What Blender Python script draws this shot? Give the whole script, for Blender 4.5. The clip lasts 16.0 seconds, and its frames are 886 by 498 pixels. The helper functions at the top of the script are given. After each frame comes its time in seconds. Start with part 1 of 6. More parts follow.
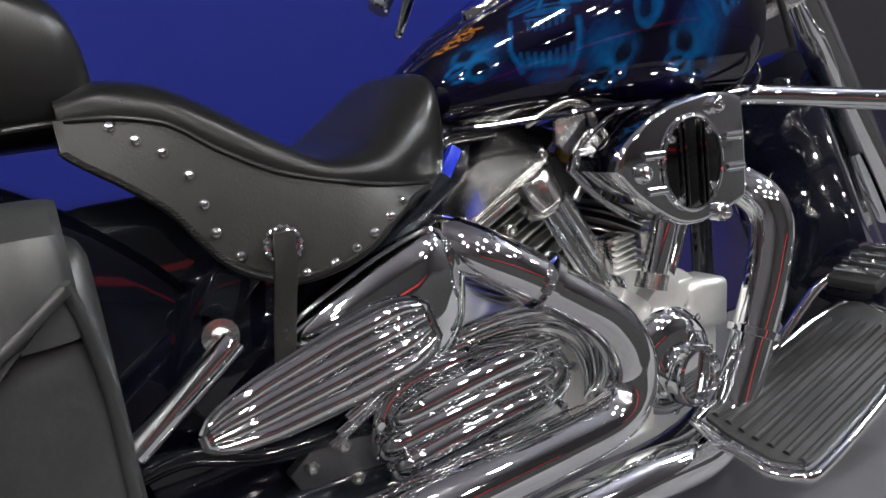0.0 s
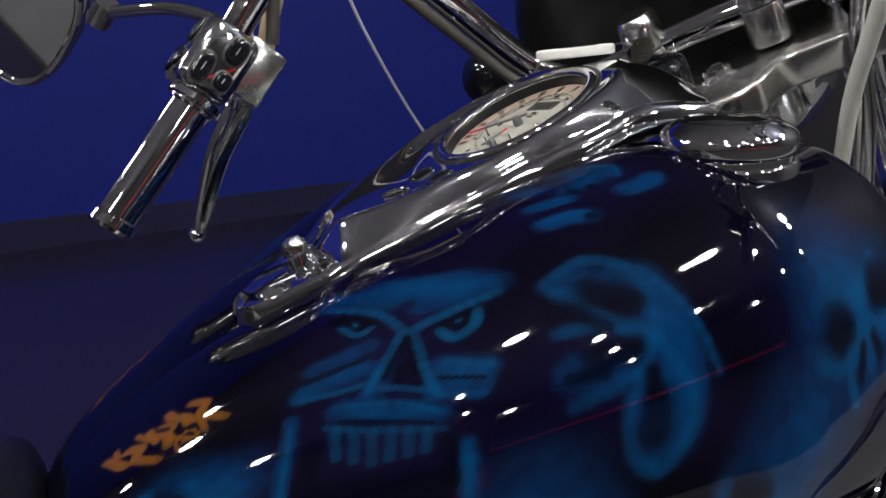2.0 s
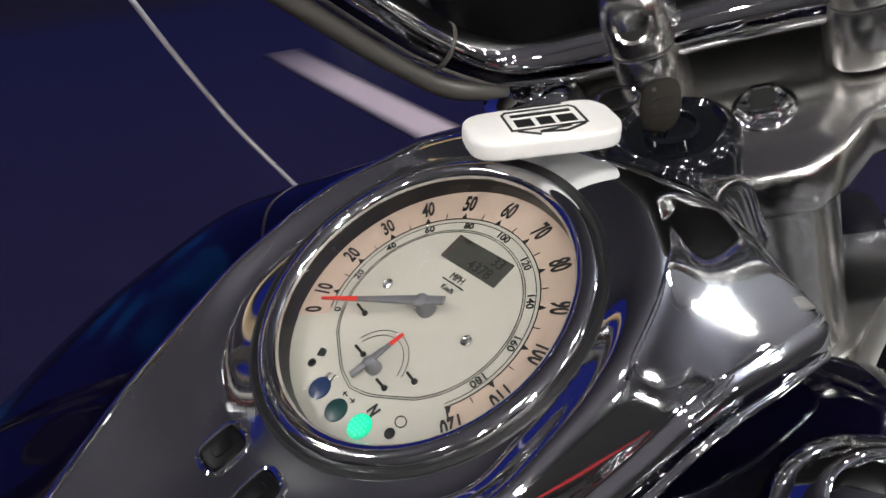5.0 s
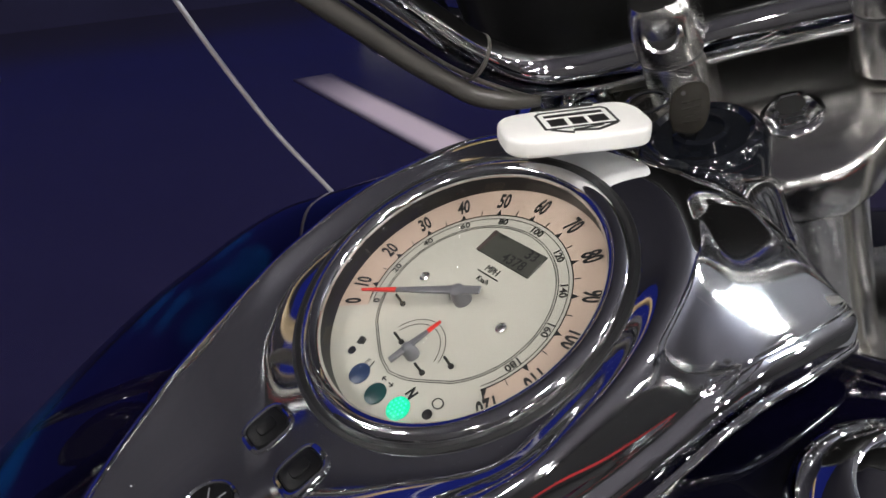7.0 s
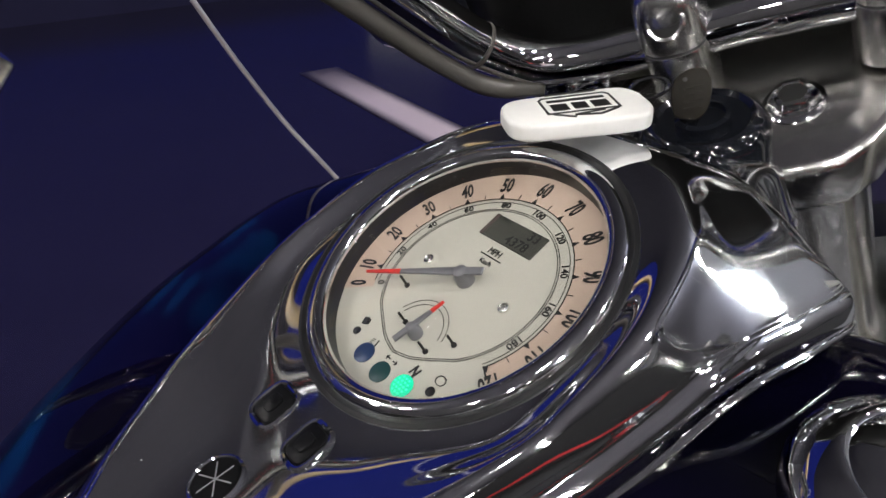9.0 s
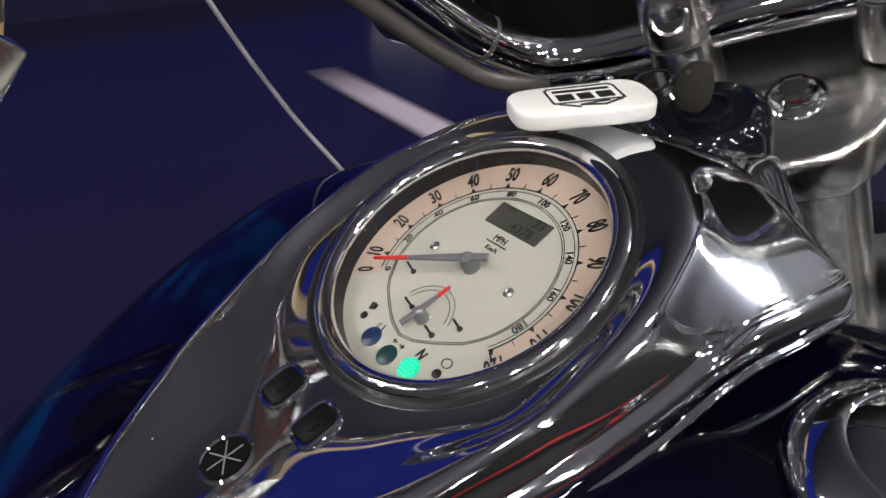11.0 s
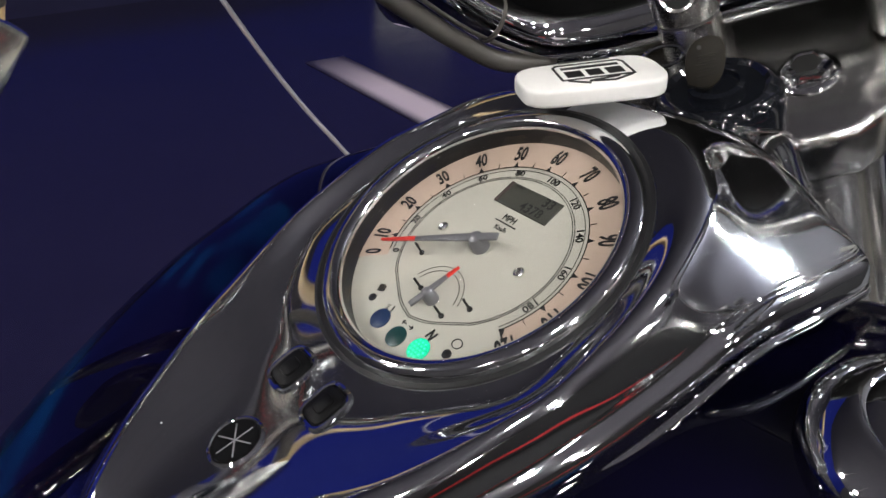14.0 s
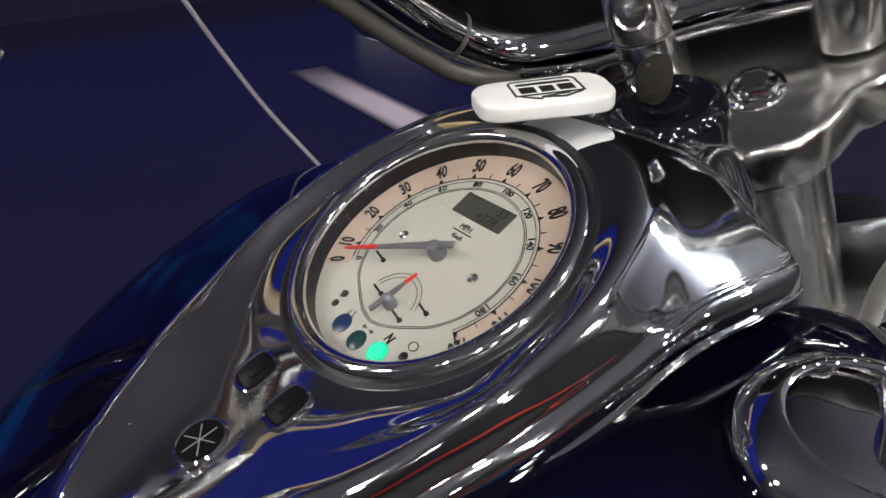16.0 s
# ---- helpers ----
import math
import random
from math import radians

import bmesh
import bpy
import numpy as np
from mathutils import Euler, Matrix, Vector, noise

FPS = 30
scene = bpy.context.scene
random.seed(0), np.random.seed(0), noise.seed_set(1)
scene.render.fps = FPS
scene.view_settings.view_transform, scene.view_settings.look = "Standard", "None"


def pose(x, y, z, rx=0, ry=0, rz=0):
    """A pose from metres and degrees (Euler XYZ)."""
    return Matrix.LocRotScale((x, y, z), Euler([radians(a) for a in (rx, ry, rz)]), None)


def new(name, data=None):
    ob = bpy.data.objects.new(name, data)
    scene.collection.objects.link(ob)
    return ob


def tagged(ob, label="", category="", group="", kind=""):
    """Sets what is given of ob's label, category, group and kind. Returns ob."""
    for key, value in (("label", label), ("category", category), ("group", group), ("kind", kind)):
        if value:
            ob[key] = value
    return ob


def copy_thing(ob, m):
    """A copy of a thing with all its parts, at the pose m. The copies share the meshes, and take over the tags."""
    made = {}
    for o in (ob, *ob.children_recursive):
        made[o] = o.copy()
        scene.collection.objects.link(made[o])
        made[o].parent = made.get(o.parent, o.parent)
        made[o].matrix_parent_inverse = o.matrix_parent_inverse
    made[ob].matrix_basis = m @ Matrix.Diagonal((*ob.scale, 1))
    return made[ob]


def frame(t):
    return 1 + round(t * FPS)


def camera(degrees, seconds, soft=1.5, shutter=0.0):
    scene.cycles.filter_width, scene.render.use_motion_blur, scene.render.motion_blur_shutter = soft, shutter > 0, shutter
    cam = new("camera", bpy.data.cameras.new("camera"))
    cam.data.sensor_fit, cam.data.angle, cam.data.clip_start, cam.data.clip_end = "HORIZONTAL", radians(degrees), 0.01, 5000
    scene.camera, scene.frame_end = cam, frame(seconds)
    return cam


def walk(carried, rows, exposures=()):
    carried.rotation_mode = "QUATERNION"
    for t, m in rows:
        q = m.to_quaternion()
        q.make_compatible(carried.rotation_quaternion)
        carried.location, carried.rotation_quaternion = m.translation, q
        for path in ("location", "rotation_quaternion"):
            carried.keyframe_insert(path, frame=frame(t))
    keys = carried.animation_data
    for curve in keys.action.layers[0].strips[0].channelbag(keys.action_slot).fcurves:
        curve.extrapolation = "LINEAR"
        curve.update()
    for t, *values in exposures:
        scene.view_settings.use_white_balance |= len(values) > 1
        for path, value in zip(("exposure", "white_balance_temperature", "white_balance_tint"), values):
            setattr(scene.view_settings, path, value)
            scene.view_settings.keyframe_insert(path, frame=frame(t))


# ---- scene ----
# the camera and its walk
FOV = 63.02
PATH = [
    (0, -0.7605, -0.8857, 0.7506, 78.04, 7.78, -29.33),
    (0.5, -0.5775, -0.8005, 0.7839, 78.78, 6.93, -25.05),
    (1, -0.451, -0.6876, 0.8239, 79.63, 6.24, -24.52),
    (1.5, -0.3753, -0.5303, 0.9034, 82.22, 7.28, -27.97),
    (2, -0.3032, -0.4258, 0.9681, 78.64, 3.98, -29.63),
    (2.5, -0.217, -0.3418, 1.0547, 72.18, -0.76, -25.78),
    (3, -0.1871, -0.2693, 1.1028, 67.76, -1.01, -29.36),
    (3.5, -0.1776, -0.2147, 1.1075, 67.62, 0.44, -40.69),
    (4, -0.1472, -0.1777, 1.1001, 63.08, 1.41, -39.6),
    (4.5, -0.1164, -0.1658, 1.0956, 60.38, 1.21, -39.5),
    (5, -0.1235, -0.1653, 1.0926, 60.06, 0.71, -38.73),
    (5.2, -0.131, -0.164, 1.0909, 59.95, 0.31, -38.14),
    (7.5, -0.1378, -0.1769, 1.087, 62.34, 1.45, -36.55),
    (8, -0.1407, -0.1777, 1.0856, 62.35, 1.36, -36.53),
    (8.5, -0.139, -0.1804, 1.0851, 62.22, 1.65, -35.95),
    (8.7, -0.1386, -0.1804, 1.0859, 61.74, 1.46, -36.05),
    (10.8, -0.1437, -0.1831, 1.0857, 61.63, 0.7, -36.24),
    (11, -0.1446, -0.1842, 1.0835, 61.72, 0.86, -35.94),
    (11.5, -0.1443, -0.1827, 1.0796, 61.13, 0.98, -35.22),
    (12, -0.1433, -0.1829, 1.0802, 61.42, 0.92, -35.96),
    (12.5, -0.1437, -0.185, 1.0809, 61.13, 0.55, -36.02),
    (13, -0.1451, -0.1838, 1.0802, 60.72, 1.27, -36.09),
    (13.5, -0.1444, -0.1827, 1.0804, 61.18, 1.5, -35.93),
    (14, -0.1447, -0.1827, 1.0788, 60.93, 1.67, -35.81),
    (14.5, -0.1439, -0.1832, 1.0794, 60.68, 1.64, -35.84),
    (15, -0.1443, -0.1841, 1.0792, 60.76, 1.53, -35.8),
    (15.5, -0.1428, -0.1928, 1.0815, 61.13, 1.2, -36.66),
    (16, -0.1437, -0.1978, 1.0842, 61.64, 1.13, -36.96),
]

cam = camera(FOV, 16.0, soft=1.6)
walk(cam, [(r[0], pose(*r[1:])) for r in PATH], [(0.0, 1.0), (1.0, 0.66), (1.7, 0.16), (3.0, 0.2), (3.6, 0.3), (5.0, 0.25), (16.0, 0.2)])

# room light
world = bpy.data.worlds.new("world")
scene.world = world
world.use_nodes = True
world.node_tree.nodes["Background"].inputs[0].default_value = (0.02, 0.02, 0.03, 1)
world.node_tree.nodes["Background"].inputs[1].default_value = 0.3

# hanging lamps: one large globe and many small ones; each glowing part is built further down
CEILING_Z, LAMP_Z, SMALL_Z, LAMP_GLOW = 6.2, 5.3, 4.2, 240.0
GLOBE = (5.62, -2.41)
scatter = random.Random(11)
BULBS = [(-5.2 + 3.3 * i + 1.2 * (j % 2), -5.6 + 1.9 * j) for j in range(3) for i in range(4)]
BULBS += [(-4.5 + 4 * i, -8.5) for i in range(3)]
BULBS = [(x + scatter.uniform(-0.7, 0.7), y + scatter.uniform(-0.6, 0.6)) for x, y in BULBS]
BULBS += [(-3.6, 2.2), (-5.6, 3.6), (-2.9, 3.2), (4.9, 1.2)]


# materials
def shader(name, color, rough=0.5, metal=0.0, coat=0.0, bump=0.0, scale=40.0, vary=0.0, spec=0.5, emit=None, detail=4.0, rough_vary=0.0):
    """A principled material with grain in colour, roughness and relief at two scales, in object metres."""
    m = bpy.data.materials.new(name)
    m.use_nodes = True
    nt = m.node_tree
    b = nt.nodes["Principled BSDF"]
    b.inputs["Base Color"].default_value = (*color, 1)
    b.inputs["Roughness"].default_value = rough
    b.inputs["Metallic"].default_value = metal
    b.inputs["Coat Weight"].default_value = coat
    b.inputs["Coat Roughness"].default_value = 0.03
    b.inputs["Specular IOR Level"].default_value = spec
    if emit:
        b.inputs["Emission Color"].default_value = (*color, 1)
        b.inputs["Emission Strength"].default_value = emit
    if bump or vary or rough_vary:
        tc = nt.nodes.new("ShaderNodeTexCoord")
        fine = nt.nodes.new("ShaderNodeTexNoise")
        fine.inputs["Scale"].default_value = scale
        fine.inputs["Detail"].default_value = detail
        broad = nt.nodes.new("ShaderNodeTexNoise")
        broad.inputs["Scale"].default_value = scale / 9
        broad.inputs["Detail"].default_value = 3
        nt.links.new(tc.outputs["Object"], fine.inputs["Vector"])
        nt.links.new(tc.outputs["Object"], broad.inputs["Vector"])
        both = nt.nodes.new("ShaderNodeMath")
        both.operation = "MULTIPLY_ADD"
        both.inputs[1].default_value = 0.5
        nt.links.new(fine.outputs["Fac"], both.inputs[0])
        half = nt.nodes.new("ShaderNodeMath")
        half.operation = "MULTIPLY"
        half.inputs[1].default_value = 0.5
        nt.links.new(broad.outputs["Fac"], half.inputs[0])
        nt.links.new(half.outputs[0], both.inputs[2])
        if vary:
            ramp = nt.nodes.new("ShaderNodeMapRange")
            ramp.inputs["From Min"].default_value, ramp.inputs["From Max"].default_value = 0.3, 0.7
            ramp.inputs["To Min"].default_value, ramp.inputs["To Max"].default_value = 1 - vary, 1 + vary
            nt.links.new(both.outputs[0], ramp.inputs["Value"])
            mix = nt.nodes.new("ShaderNodeVectorMath")
            mix.operation = "SCALE"
            mix.inputs[0].default_value = color
            nt.links.new(ramp.outputs[0], mix.inputs["Scale"])
            nt.links.new(mix.outputs[0], b.inputs["Base Color"])
        if rough_vary:
            rr = nt.nodes.new("ShaderNodeMapRange")
            rr.inputs["From Min"].default_value, rr.inputs["From Max"].default_value = 0.3, 0.7
            rr.inputs["To Min"].default_value, rr.inputs["To Max"].default_value = max(0, rough - rough_vary), rough + rough_vary
            nt.links.new(both.outputs[0], rr.inputs["Value"])
            nt.links.new(rr.outputs[0], b.inputs["Roughness"])
        if bump:
            bp = nt.nodes.new("ShaderNodeBump")
            bp.inputs["Strength"].default_value = bump
            bp.inputs["Distance"].default_value = 0.002
            nt.links.new(both.outputs[0], bp.inputs["Height"])
            nt.links.new(bp.outputs["Normal"], b.inputs["Normal"])
    return m


CHROME = shader("chrome", (0.85, 0.86, 0.87), 0.04, 1.0, rough_vary=0.02, scale=60)
SOFTCHROME = shader("worn_chrome", (0.78, 0.79, 0.81), 0.08, 1.0, rough_vary=0.03, scale=90)
SATIN = shader("polished_aluminium", (0.74, 0.73, 0.71), 0.2, 1.0, bump=0.006, scale=500, vary=0.04, rough_vary=0.03)
CAST = shader("cast_aluminium", (0.6, 0.6, 0.585), 0.36, 0.75, bump=0.04, scale=700, vary=0.08, rough_vary=0.05)
DARKMETAL = shader("dark_metal", (0.05, 0.05, 0.055), 0.4, 0.6, bump=0.1, scale=200, vary=0.2)
GLOSSBLACK = shader("gloss_black_enamel", (0.006, 0.007, 0.01), 0.18, 0.0, coat=1.0, rough_vary=0.05, scale=30, spec=0.05)
BLUEBLACK = shader("midnight_blue_enamel", (0.0025, 0.0028, 0.0065), 0.2, 0.0, coat=1.0, rough_vary=0.05, scale=30, spec=0.05)
RUBBER = shader("black_rubber", (0.018, 0.018, 0.019), 0.55, 0, bump=0.15, scale=300, vary=0.25, spec=0.2)
LEATHER = shader("black_leather", (0.006, 0.006, 0.006), 0.3, 0, bump=0.14, scale=330, vary=0.25, rough_vary=0.03, detail=4, spec=0.22)
SKIRT = shader("worn_grey_black_leather", (0.0125, 0.0122, 0.0118), 0.42, 0, bump=0.3, scale=330, vary=0.25, rough_vary=0.1, spec=0.25)
BAGLEATHER = shader("soft_grey_black_leather", (0.02, 0.0205, 0.021), 0.36, 0, bump=0.22, scale=180, vary=0.22, rough_vary=0.07, spec=0.45)
PLASTIC = shader("black_plastic", (0.012, 0.012, 0.013), 0.35, 0, bump=0.05, scale=500, spec=0.3)
WHITETAG = shader("white_foam", (0.82, 0.81, 0.78), 0.5, 0, bump=0.05, scale=300, vary=0.03)
INK = shader("black_ink", (0.01, 0.01, 0.01), 0.5)
WALLBLUE = shader("blue_wall_paint", (0.0075, 0.012, 0.118), 0.6, 0, bump=0.05, scale=30, vary=0.06, spec=0.06)
BLUEFLOOR = shader("dark_blue_floor_paint", (0.012, 0.010, 0.027), 0.2, 0, bump=0.02, scale=14, vary=0.2, rough_vary=0.06)
GREYPAINT = shader("dark_wall_paint", (0.036, 0.034, 0.037), 0.6, 0, vary=0.1, scale=20, spec=0.1)
FLOORMAT = shader("polished_concrete", (0.085, 0.084, 0.09), 0.45, 0, spec=0.2, bump=0.03, scale=18, vary=0.22, rough_vary=0.08)


# building helpers
def part(name, bm, material, parent=None, label="", smooth=True, sharp=40):
    me = bpy.data.meshes.new(name)
    bm.normal_update()
    bm.to_mesh(me)
    bm.free()
    if smooth:
        me.polygons.foreach_set("use_smooth", [True] * len(me.polygons))
        me.set_sharp_from_angle(angle=radians(sharp))
    for m in material if isinstance(material, (list, tuple)) else [material]:
        me.materials.append(m)
    ob = new(name, me)
    ob.parent = parent
    return tagged(ob, label)


def thing(name, label, category, group="", kind=""):
    ob = new(name)
    ob.empty_display_size = 0.05
    return tagged(ob, label, category, group, kind)


def pchip(x, xs, ys):
    """Smooth monotone interpolation through knots."""
    xs, ys, x = np.asarray(xs, float), np.asarray(ys, float), np.asarray(x, float)
    h, d = np.diff(xs), np.diff(ys) / np.diff(xs)
    m = np.zeros_like(ys)
    for i in range(1, len(xs) - 1):
        if d[i - 1] * d[i] > 0:
            w1, w2 = 2 * h[i] + h[i - 1], h[i] + 2 * h[i - 1]
            m[i] = (w1 + w2) / (w1 / d[i - 1] + w2 / d[i])
    m[0], m[-1] = d[0], d[-1]
    i = np.clip(np.searchsorted(xs, x) - 1, 0, len(xs) - 2)
    t = np.clip((x - xs[i]) / h[i], 0, 1)
    return ((1 + 2 * t) * (1 - t) ** 2 * ys[i] + t * (1 - t) ** 2 * h[i] * m[i] + t * t * (3 - 2 * t) * ys[i + 1] + t * t * (t - 1) * h[i] * m[i + 1])


def spline(points, n=8):
    """A smooth curve through points (Catmull-Rom), n steps a stretch."""
    p = [np.asarray(q, float) for q in points]
    p = [2 * p[0] - p[1]] + p + [2 * p[-1] - p[-2]]
    out = []
    for i in range(1, len(p) - 2):
        for k in range(n):
            t = k / n
            out.append(0.5 * (2 * p[i] + (p[i + 1] - p[i - 1]) * t + (2 * p[i - 1] - 5 * p[i] + 4 * p[i + 1] - p[i + 2]) * t * t
                              + (3 * p[i] - p[i - 1] - 3 * p[i + 1] + p[i + 2]) * t**3))
    return out + [p[-2]]


def loft(bm, rings, closed=True, caps=True):
    rows = [[bm.verts.new(tuple(float(c) for c in p)) for p in ring] for ring in rings]
    n = len(rows[0])
    for a, b in zip(rows, rows[1:]):
        for i in range(n if closed else n - 1):
            j = (i + 1) % n
            bm.faces.new((a[i], a[j], b[j], b[i]))
    if caps and closed:
        bm.faces.new(rows[0][::-1])
        bm.faces.new(rows[-1])
    return bm


def tube(path, radius, seg=14, smooth=8, bm=None, squash=1.0, caps=True, up=(0, 0, 1)):
    """A pipe along a path. radius: one or one for each point. squash: its width against its height."""
    bm = bm or bmesh.new()
    pts = spline(path, smooth) if smooth else [np.asarray(p, float) for p in path]
    rad = np.full(len(pts), float(radius)) if np.isscalar(radius) else np.interp(np.linspace(0, 1, len(pts)), np.linspace(0, 1, len(radius)), radius)
    tang = np.gradient(np.array(pts), axis=0)
    tang /= np.linalg.norm(tang, axis=1)[:, None]
    side = np.cross(tang[0], up)
    if np.linalg.norm(side) < 1e-3:
        side = np.cross(tang[0], (1, 0, 0))
    rings = []
    for p, t, r in zip(pts, tang, rad):
        side = side - (side @ t) * t
        side /= np.linalg.norm(side)
        over = np.cross(side, t)
        rings.append([p + r * (squash * math.cos(a) * side + math.sin(a) * over) for a in np.arange(seg) * 2 * math.pi / seg])
    loft(bm, rings, True, caps)
    return bm


def lathe(profile, m=None, seg=40, bm=None, caps=True):
    """Turns a profile of (radius, height) about z, then lays it by m."""
    bm = bm or bmesh.new()
    rings = []
    for r, h in profile:
        rings.append([(max(r, 1e-5) * math.cos(a), max(r, 1e-5) * math.sin(a), h) for a in np.arange(seg) * 2 * math.pi / seg])
    first = len(bm.verts)
    loft(bm, rings, True, caps)
    bm.verts.ensure_lookup_table()
    if m is not None:
        bmesh.ops.transform(bm, matrix=m, verts=bm.verts[first:])
    return bm


def rbox(size, m=None, bevel=0.002, seg=2, bm=None):
    bm = bm or bmesh.new()
    made = bmesh.ops.create_cube(bm, size=1.0)
    verts = made["verts"]
    bmesh.ops.scale(bm, vec=size, verts=verts)
    edges = list({e for v in verts for e in v.link_edges})
    if bevel:
        out = bmesh.ops.bevel(bm, geom=edges, offset=bevel, segments=seg, profile=0.5, affect="EDGES")
        verts = list({v for f in out["faces"] for v in f.verts} | {v for v in verts if v.is_valid})
    if m is not None:
        bmesh.ops.transform(bm, matrix=m, verts=verts)
    return bm


def prism(outline, depth, m=None, bevel=0.0, bm=None, seg=2):
    """An outline in x and y drawn out along z from 0 to depth, with rounded rims."""
    bm = bm or bmesh.new()
    verts = [bm.verts.new((x, y, 0)) for x, y in outline]
    face = bm.faces.new(verts)
    out = bmesh.ops.extrude_face_region(bm, geom=[face])
    top = [v for v in out["geom"] if isinstance(v, bmesh.types.BMVert)]
    bmesh.ops.translate(bm, vec=(0, 0, depth), verts=top)
    allv = verts + top
    if bevel:
        rim = [e for e in bm.edges if e.is_valid and (set(e.verts) <= set(top) or set(e.verts) <= set(verts))]
        res = bmesh.ops.bevel(bm, geom=rim, offset=bevel, segments=seg, profile=0.5, affect="EDGES", clamp_overlap=True)
        allv = list({v for v in allv if v.is_valid} | {v for f in res["faces"] for v in f.verts})
    bmesh.ops.recalc_face_normals(bm, faces=list({f for v in allv for f in v.link_faces}))
    if m is not None:
        bmesh.ops.transform(bm, matrix=m, verts=allv)
    return bm


def axes(origin, x, z):
    """A frame at origin whose z points along z and whose x lies near x."""
    z = Vector(z).normalized()
    y = z.cross(Vector(x)).normalized()
    x = y.cross(z)
    return Matrix.Translation(origin) @ Matrix((x, y, z)).transposed().to_4x4()


def lettering(text, size, m, depth=0.0002, bold=0.0, squeeze=1.0):
    """Built-in font as a mesh, centred on its frame."""
    data = bpy.data.curves.new("text", "FONT")
    data.body, data.size, data.align_x, data.align_y, data.extrude, data.offset = text, size, "CENTER", "CENTER", depth, bold
    data.resolution_u = 3
    ob = bpy.data.objects.new("text", data)
    scene.collection.objects.link(ob)
    bpy.context.view_layer.update()
    me = bpy.data.meshes.new_from_object(ob.evaluated_get(bpy.context.evaluated_depsgraph_get()))
    bm = bmesh.new()
    bm.from_mesh(me)
    bpy.data.objects.remove(ob)
    bpy.data.curves.remove(data)
    bpy.data.meshes.remove(me)
    bmesh.ops.transform(bm, matrix=m @ Matrix.Diagonal((squeeze, 1, 1, 1)), verts=bm.verts)
    return bm


def plain(name, size, m, material, label, bevel=0.0):
    ob = part(name, rbox(size, m, bevel), material, None, "", smooth=False)
    return tagged(ob, label, "", "", "structure")


# the room
CEILMAT = shader("grey_ceiling", (0.041, 0.039, 0.046), 0.8, 0, vary=0.1, scale=5, spec=0.1)
DARKGREY = shader("dark_grey_paint", (0.010, 0.009, 0.03), 0.6, 0, vary=0.1, scale=20, spec=0.1)
CHARCOAL = shader("charcoal_wall_paint", (0.022, 0.021, 0.022), 0.6, 0, vary=0.1, scale=20, spec=0.1)
REDPAINT = shader("red_band_paint", (0.6, 0.01, 0.015), 0.45, vary=0.05, scale=10)
CARPET = shader("charcoal_carpet", (0.022, 0.0215, 0.022), 0.9, 0, bump=0.4, scale=120, vary=0.25, spec=0.0)
plain("floor", (16, 20, 0.1), pose(0, -3.5, -0.05), CARPET, "dark charcoal carpet on the showroom floor")
plain("pavement", (15.9, 1.62, 0.008), pose(0, -0.255, 0.004), FLOORMAT, "strip of polished grey concrete under the motorcycle", 0.002)
plain("wall_north", (16, 0.2, CEILING_Z), pose(0, 6.6, CEILING_Z / 2), WALLBLUE, "tall wall painted saturated blue")
plain("wall_south", (16, 0.2, CEILING_Z), pose(0, -13.6, CEILING_Z / 2), CHARCOAL, "plain charcoal showroom wall")
plain("wall_east", (0.2, 20.4, CEILING_Z), pose(8.1, -3.5, CEILING_Z / 2), GREYPAINT, "plain dark grey showroom wall")
plain("wall_west", (0.2, 20.4, CEILING_Z), pose(-8.1, -3.5, CEILING_Z / 2), GREYPAINT, "plain dark grey showroom wall")
plain("ceiling", (16.4, 20.4, 0.2), pose(0, -3.5, CEILING_Z + 0.1), CEILMAT, "grey showroom ceiling")
plain("baseboard", (15.9, 0.03, 0.26), pose(0, 6.483, 0.131), DARKGREY, "grey skirting board along the blue wall", 0.004)
plain("trim", (15.9, 0.02, 0.34), pose(0, -13.488, 0.76), REDPAINT, "broad red band along the far wall", 0.004)
plain("pavement", (15.9, 5.9, 0.012), pose(0, 3.52, 0.006), BLUEFLOOR, "dark blue painted floor bay in front of the wall", 0.002)
GREYBOARD = shader("pale_grey_board", (0.24, 0.24, 0.28), 0.6, vary=0.08, scale=8)
FLOORGLARE = shader("painted_floor_glare", (0.34, 0.27, 0.33), 0.4, vary=0.1, scale=12)
# light glare put into the colour, fading towards its edges and its far end
_nt = FLOORGLARE.node_tree
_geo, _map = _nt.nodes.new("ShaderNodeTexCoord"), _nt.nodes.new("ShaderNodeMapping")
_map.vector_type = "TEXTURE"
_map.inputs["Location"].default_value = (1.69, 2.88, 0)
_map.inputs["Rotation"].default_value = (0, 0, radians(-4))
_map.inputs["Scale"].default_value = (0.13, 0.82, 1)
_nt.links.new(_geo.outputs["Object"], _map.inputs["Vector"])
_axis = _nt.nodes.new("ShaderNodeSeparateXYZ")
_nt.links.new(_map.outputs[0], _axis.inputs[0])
_wide, _fade = _nt.nodes.new("ShaderNodeMath"), _nt.nodes.new("ShaderNodeMapRange")
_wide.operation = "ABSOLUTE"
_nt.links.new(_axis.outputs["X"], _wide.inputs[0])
_fade.interpolation_type = "SMOOTHSTEP"
_fade.inputs["From Min"].default_value, _fade.inputs["From Max"].default_value = 1.0, 0.35
_nt.links.new(_wide.outputs[0], _fade.inputs["Value"])
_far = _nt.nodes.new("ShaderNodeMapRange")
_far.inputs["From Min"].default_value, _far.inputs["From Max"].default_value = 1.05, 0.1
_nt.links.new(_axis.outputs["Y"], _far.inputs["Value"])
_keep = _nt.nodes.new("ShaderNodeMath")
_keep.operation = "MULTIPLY"
